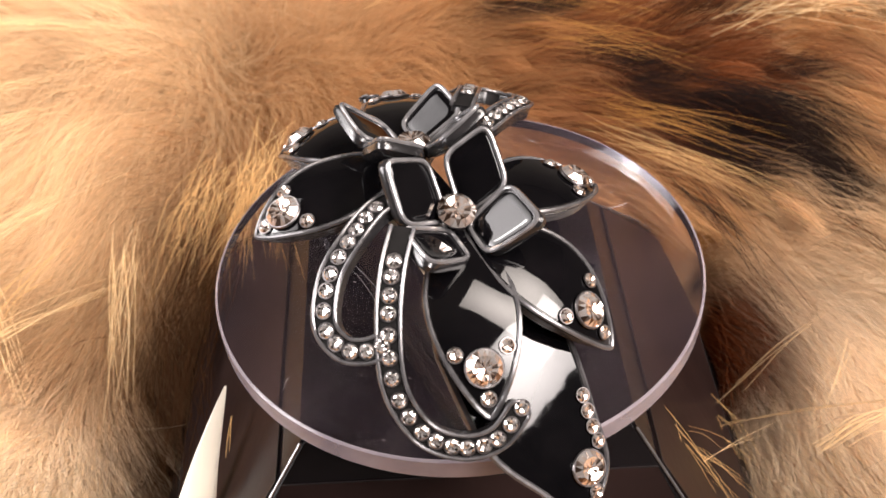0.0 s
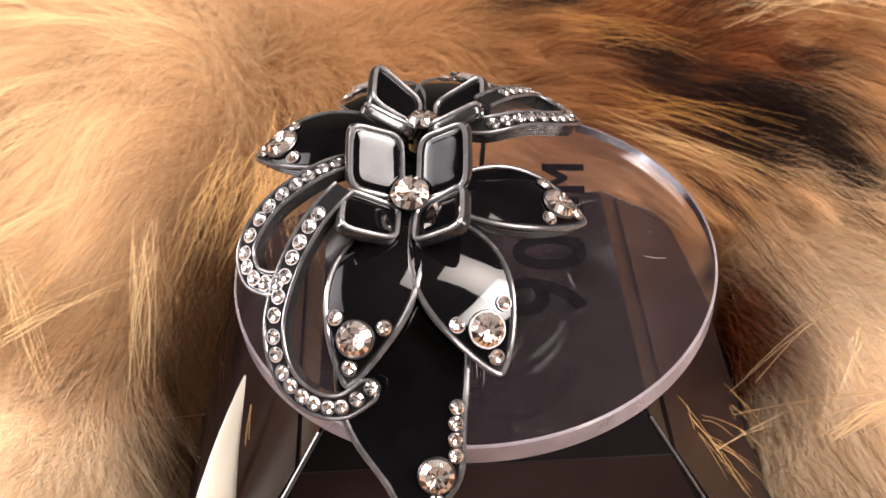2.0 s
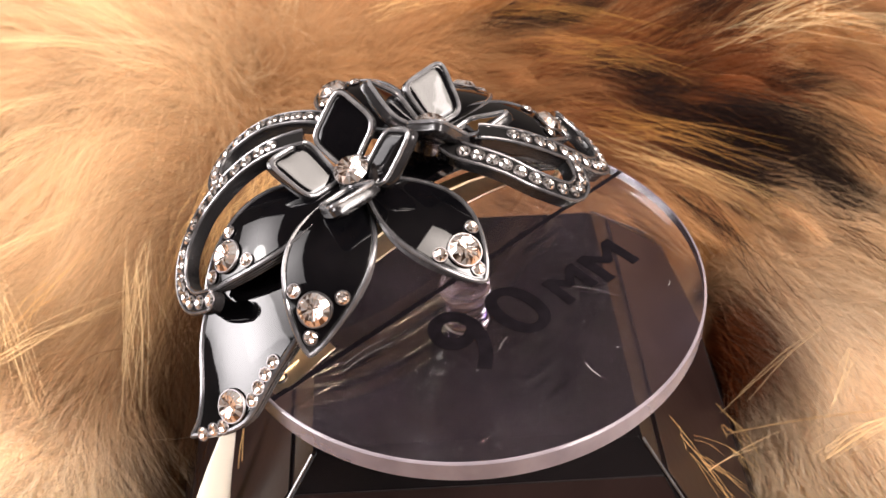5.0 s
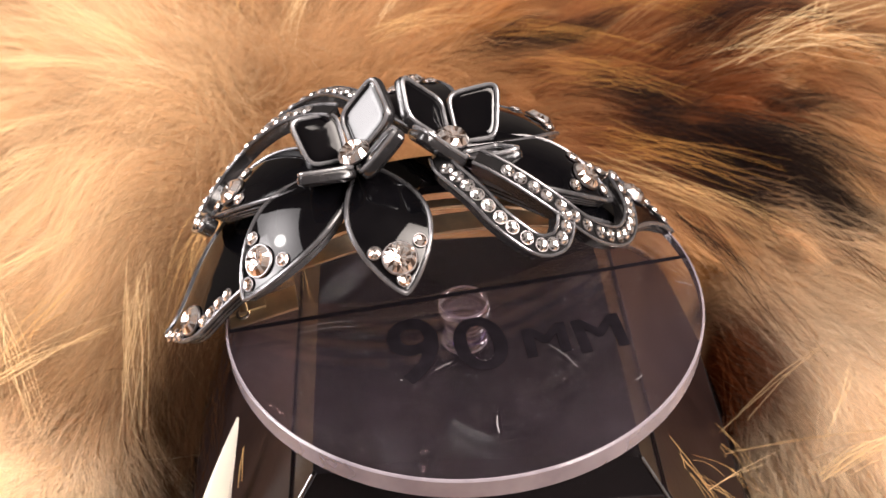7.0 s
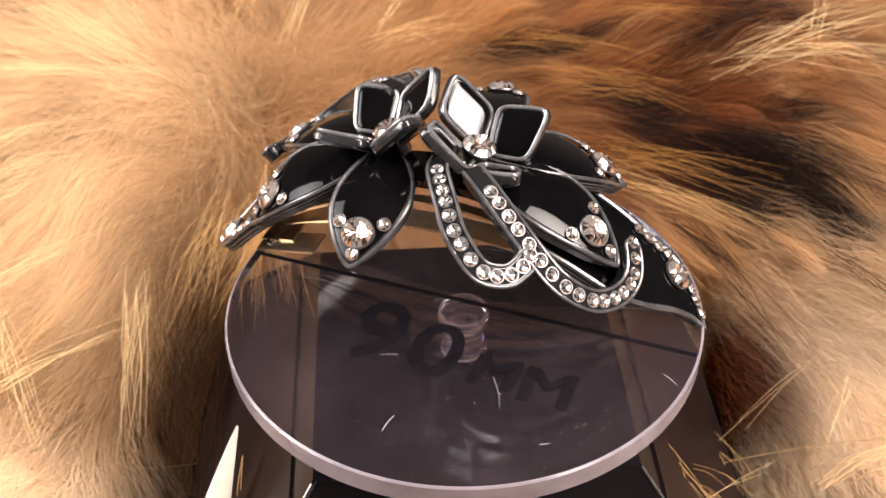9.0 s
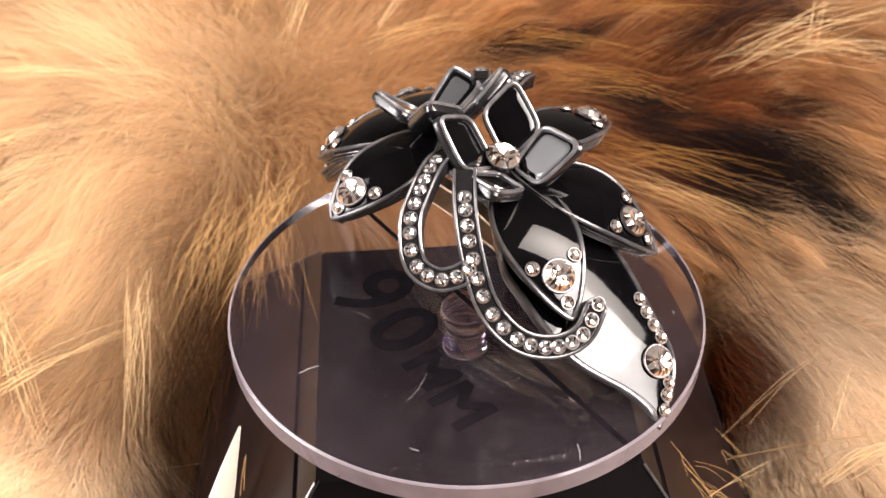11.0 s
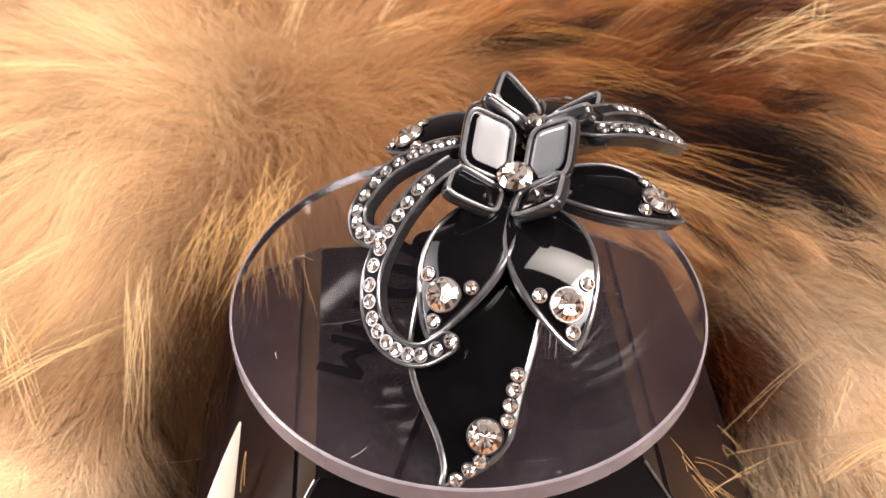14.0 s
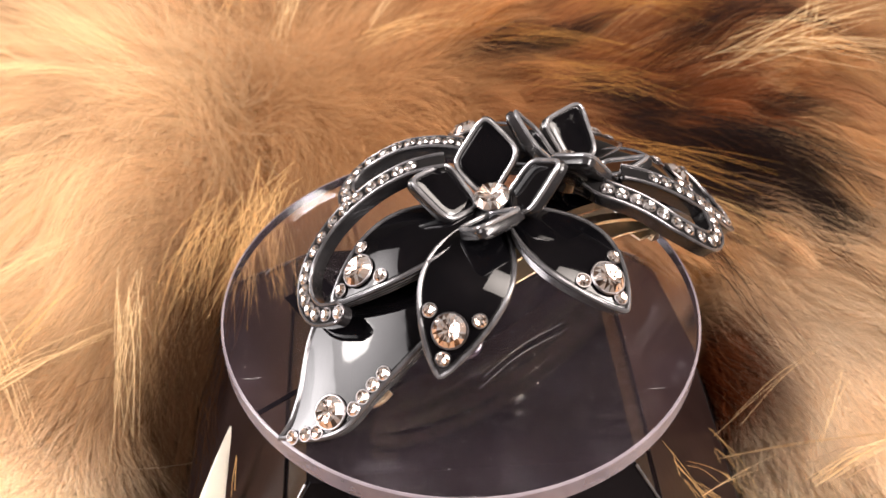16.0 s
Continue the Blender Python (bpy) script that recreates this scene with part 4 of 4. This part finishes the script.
def build_fur():
    xs, ys = np.linspace(-0.45, 0.45, 181), np.linspace(-0.30, 0.50, 161)
    gx, gy = (v.ravel() for v in np.meshgrid(xs, ys, indexing="ij"))
    me = bpy.data.meshes.new("fur_pelt")
    k = (np.arange(180)[:, None] * 161 + np.arange(160)[None]).ravel()
    me.from_pydata(np.stack([gx, gy, fur_height(gx, gy) - 0.002], 1).tolist(), [], np.stack([k, k + 161, k + 162, k + 1], 1).tolist())
    me.polygons.foreach_set("use_smooth", np.ones(len(me.polygons), bool))
    col = np.ones((len(gx), 4))
    # the pelt takes the same colours, trough shade included
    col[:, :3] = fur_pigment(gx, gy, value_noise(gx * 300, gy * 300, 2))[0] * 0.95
    me.color_attributes.new("pigment", "FLOAT_COLOR", "POINT").data.foreach_set("color", col.ravel())
    me.materials.append(HAIR)
    ob = new("fur_pelt", me)
    tagged(ob, "tan and brown fur pelt draped round the turntable", "fur", kind="stuff")
    box = (-0.19, 0.19, -0.10, 0.20)
    strands("fur_underwool", 250000, 0.018, 0.00012, 0.0075, 1, 3, box, 0.006, "soft dense tan underwool of the fur", curl=0.24, draw=0.20, vary=0.07, roll=0.25)
    strands("fur_guard_hair", 75000, 0.040, 0.00012, 0.0100, 2, 5, box, 0.008, "long tan, rust and black guard hair of the fur", curl=0.07, draw=0.55, vary=0.27, thin=0.5, roll=0.5)
    strands("fur_streaked_hair", 34000, 0.032, 0.00018, 0.0085, 7, 5, (-0.005, 0.115, 0.064, 0.145), 0.02, "long rust, honey and black streaked hair of the fur", curl=0.04, draw=0.75, vary=0.34)
    strands("stray_hair", 320, 0.05, 0.00012, 0.018, 3, 9, box, 0.5, "stray pale hairs standing off the fur", curl=0.6)


def tuft(name, a, b, n, spread, width, col, seed, label):
    """A loose bundle of long hairs that fans out from a to b."""
    rnd = random.Random(seed)
    bm = bmesh.new()
    a, b = Vector(a) * MM, Vector(b) * MM
    for _ in range(n):
        jit = lambda r: Vector((rnd.uniform(-r, r), rnd.uniform(-r, r), rnd.uniform(-r, r) * 0.5)) * MM
        p, q = a + jit(spread * 0.9) + (b - a) * rnd.uniform(-0.15, 0.2), b + jit(spread) + (b - a) * rnd.uniform(-0.45, 0.25)
        m = (p + q) / 2 + jit(spread * 0.4) + Vector((0, 0, 2.0 * MM))
        pts = spline([p, m, q], 9)
        rings = []
        for k, c in enumerate(pts):
            w = width * MM * (0.55 + 0.45 * math.sin(math.pi * k / 8)) * (1 - 0.5 * k / 8) * 0.45
            rings.append([bm.verts.new(c + Vector((math.cos(t), math.sin(t) * 0.6, math.sin(t) * 0.8)) * w) for t in (0.4, 2.5, 4.6)])
        for A, B in zip(rings, rings[1:]):
            for k in range(3):
                bm.faces.new((A[k], A[(k + 1) % 3], B[(k + 1) % 3], B[k]))
    me = finish(name, bm, HAIR)
    data = np.tile(np.array((*col, 1.0)), (len(me.vertices), 1))
    me.color_attributes.new("pigment", "FLOAT_COLOR", "POINT").data.foreach_set("color", data.ravel())
    tagged(new(name, me), label, "hair tuft", group="loose tufts of hair", kind="stuff")


def build_tufts():
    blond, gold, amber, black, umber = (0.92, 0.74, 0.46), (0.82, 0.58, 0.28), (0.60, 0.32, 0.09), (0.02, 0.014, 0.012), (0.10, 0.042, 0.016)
    rows = (((-118, 20, -33), (-84, 38, -26), 7, 3, 0.22, blond), ((-107, 24, -35), (-90, -7, -40), 9, 3, 0.22, blond),
            ((-104, -4, -35), (-75, 19, -37), 9, 3, 0.20, blond), ((-76, 30, -34), (-72, 1, -46), 18, 4, 0.22, blond),
            ((-90, 25, -34), (-99, 0, -37), 10, 4, 0.20, gold), ((-122, 66, -22), (-100, 67, -16), 14, 3, 0.20, blond),
            ((-121, 56, -28), (-98, 60, -19), 14, 3, 0.20, blond), ((-120, 50, -31), (-99, 56, -21), 12, 3, 0.20, blond),
            ((-61, 138, -11), (-60, 104, -6), 20, 4, 0.16, gold), ((-44, 142, -14), (-47, 100, -10), 18, 4, 0.16, blond),
            ((-26, 106, -15), (2, 112, -12), 18, 5, 0.15, gold), ((-24, 112, -14), (-12, 127, -7), 5, 2, 0.18, blond),
            ((-60, 60, -36), (-69, 34, -47), 34, 7, 0.22, gold), ((-47, 66, -33), (-56, 42, -44), 46, 8, 0.24, gold),
            ((61, 10, -63), (81, 17, -40), 3, 1.5, 0.22, blond), ((50, 14, -65), (62, -3, -65), 16, 4, 0.16, gold),
            ((57, 4, -65), (92, -7, -40), 2, 1.5, 0.24, blond), ((75, -14, -48), (92, -8, -40), 16, 2, 0.20, blond),
            ((59, 12, -63), (65, -4, -62), 2, 1, 0.18, gold), ((84, 10, -40), (75, -6, -47), 5, 2, 0.14, blond),
            ((100, 129, -6), (89, 92, -6), 5, 3, 0.14, blond), ((72, 88, -7), (120, 112, -6), 18, 7, 0.15, blond),
            ((22, 91, -16), (55, 84, -18), 22, 6, 0.14, amber), ((34, 72, -25), (70, 60, -27), 26, 7, 0.14, amber),
            ((36, 120, -12), (68, 112, -10), 20, 6, 0.14, amber), ((40, 66, -30), (74, 46, -32), 24, 7, 0.14, gold),
            ((76, 92, -8), (120, 84, -9), 12, 6, 0.14, blond), ((10, 104, -13), (46, 98, -14), 14, 6, 0.14, amber),
            ((-46, -11, -46), (-47, -26, -58), 2, 0.5, 0.3, gold),
            ((-44, -11, -46), (-46, -25, -58), 2, 0.5, 0.26, gold),
            ((21, -17, -46), (20, -30, -50), 1, 0.2, 0.26, blond),
            ((39, -10, -38), (54, -23, -52), 7, 1.6, 0.16, gold),
            ((41, -10, -38), (48, -26, -52), 6, 2.0, 0.16, gold),
            ((44, -12, -48), (58, -19, -52), 10, 4, 0.14, gold),
            ((41, -21, -54), (69, -8, -42), 2, 1, 0.2, blond),
            ((-43, 45, -28), (-36, 12, -23), 26, 4, 0.16, gold),
            ((-48, 47, -30), (-45, 13, -25), 26, 4, 0.16, gold),
            ((-49, 41, -30), (-52, 19, -30), 18, 3, 0.16, gold),
            ((-123, 86, -12), (-84, 84, -12), 16, 3, 0.20, blond), ((54, 56, -34), (72, 23, -40), 24, 4, 0.18, black),
            ((84, 44, -33), (102, 28, -39), 8, 3, 0.18, umber), ((60, 78, -22), (98, 60, -23), 24, 4, 0.18, black),
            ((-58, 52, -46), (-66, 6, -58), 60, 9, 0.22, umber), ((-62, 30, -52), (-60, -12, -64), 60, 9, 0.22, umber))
    for k, (a, b, n, spread, width, col) in enumerate(rows):
        kind = "black" if col is black else "dark brown" if col is umber else "pale blond" if col is blond else "amber" if col is amber else "golden"
        up = lambda p: (p[0], p[1], p[2] + 8)
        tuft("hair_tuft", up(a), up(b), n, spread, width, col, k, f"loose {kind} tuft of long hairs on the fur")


# ---------------------------------------------------------------- the table and the added, unseen room
def slab(name, lo, hi, mat, label):
    bm = bmesh.new()
    c = [(a + b) / 2 for a, b in zip(lo, hi)]
    bmesh.ops.create_cube(bm, size=1.0, matrix=Matrix.Translation(c) @ Matrix.Diagonal((*[b - a for a, b in zip(lo, hi)], 1)))
    ob = new(name, finish(name, bm, mat, False))
    if label:
        tagged(ob, label, name.split("_")[0], kind="structure")
    return ob


def build_room():
    table = new("table")
    tagged(table, "dark wooden table under the fur", "table")
    top = slab("tabletop", (-0.9, -0.6, -0.135), (0.9, 0.9, -0.1), TABLE, "")
    top.parent = table
    for x in (-0.84, 0.84):
        for y in (-0.54, 0.84):
            slab("leg", (x - 0.03, y - 0.03, -0.85), (x + 0.03, y + 0.03, -0.135), TABLE, "").parent = table
    # unseen floor, ceiling and walls, added to keep reflections in the enamel dark
    slab("floor", (-2.2, -2.2, -0.95), (2.2, 2.2, -0.85), TABLE, "unseen dark floor of the added room")
    slab("ceiling", (-2.2, -2.2, 1.6), (2.2, 2.2, 1.7), WALL, "unseen dim ceiling added for dark reflections")
    slab("wall_north", (-2.2, 2.1, -0.85), (2.2, 2.2, 1.6), WALL, "unseen dim wall added for dark reflections")
    slab("wall_south", (-2.2, -2.2, -0.85), (2.2, -2.1, 1.6), WALL, "unseen dim wall added for dark reflections")
    slab("wall_east", (2.1, -2.1, -0.85), (2.2, 2.1, 1.6), WALL, "unseen dim wall added for dark reflections")
    slab("wall_west", (-2.2, -2.1, -0.85), (-2.1, 2.1, 1.6), WALL, "unseen dim wall added for dark reflections")


build_room()
build_fur()
build_tufts()
build_stand()
build_horn()
DISC = build_disc()
BARRETTE = build_barrette()


DISC_SEAT = Matrix.Translation((0.00014, -0.0010, 0.00037)) @ Matrix.Rotation(-0.018, 4, "X") @ Matrix.Rotation(-0.018, 4, "Y")
DISC_LEAN = Matrix.Translation((-0.00046, 0.0001, 0)) @ Matrix.Rotation(-0.0353, 4, "X") @ Matrix.Rotation(-0.006, 4, "Y")


def motions():
    """The disc wobbles a little on its spindle; the barrette rides on it."""
    walk(DISC, [(t, DISC_SEAT @ pose(0, 0, 0, 0, 0, a) @ DISC_LEAN) for t, a in TURN])
    walk(BARRETTE, [(t, pose(0, 0, 0, 0, 0, a) @ Matrix.Translation(BARRETTE_AT) @ TILT) for t, a in TURN])


motions()
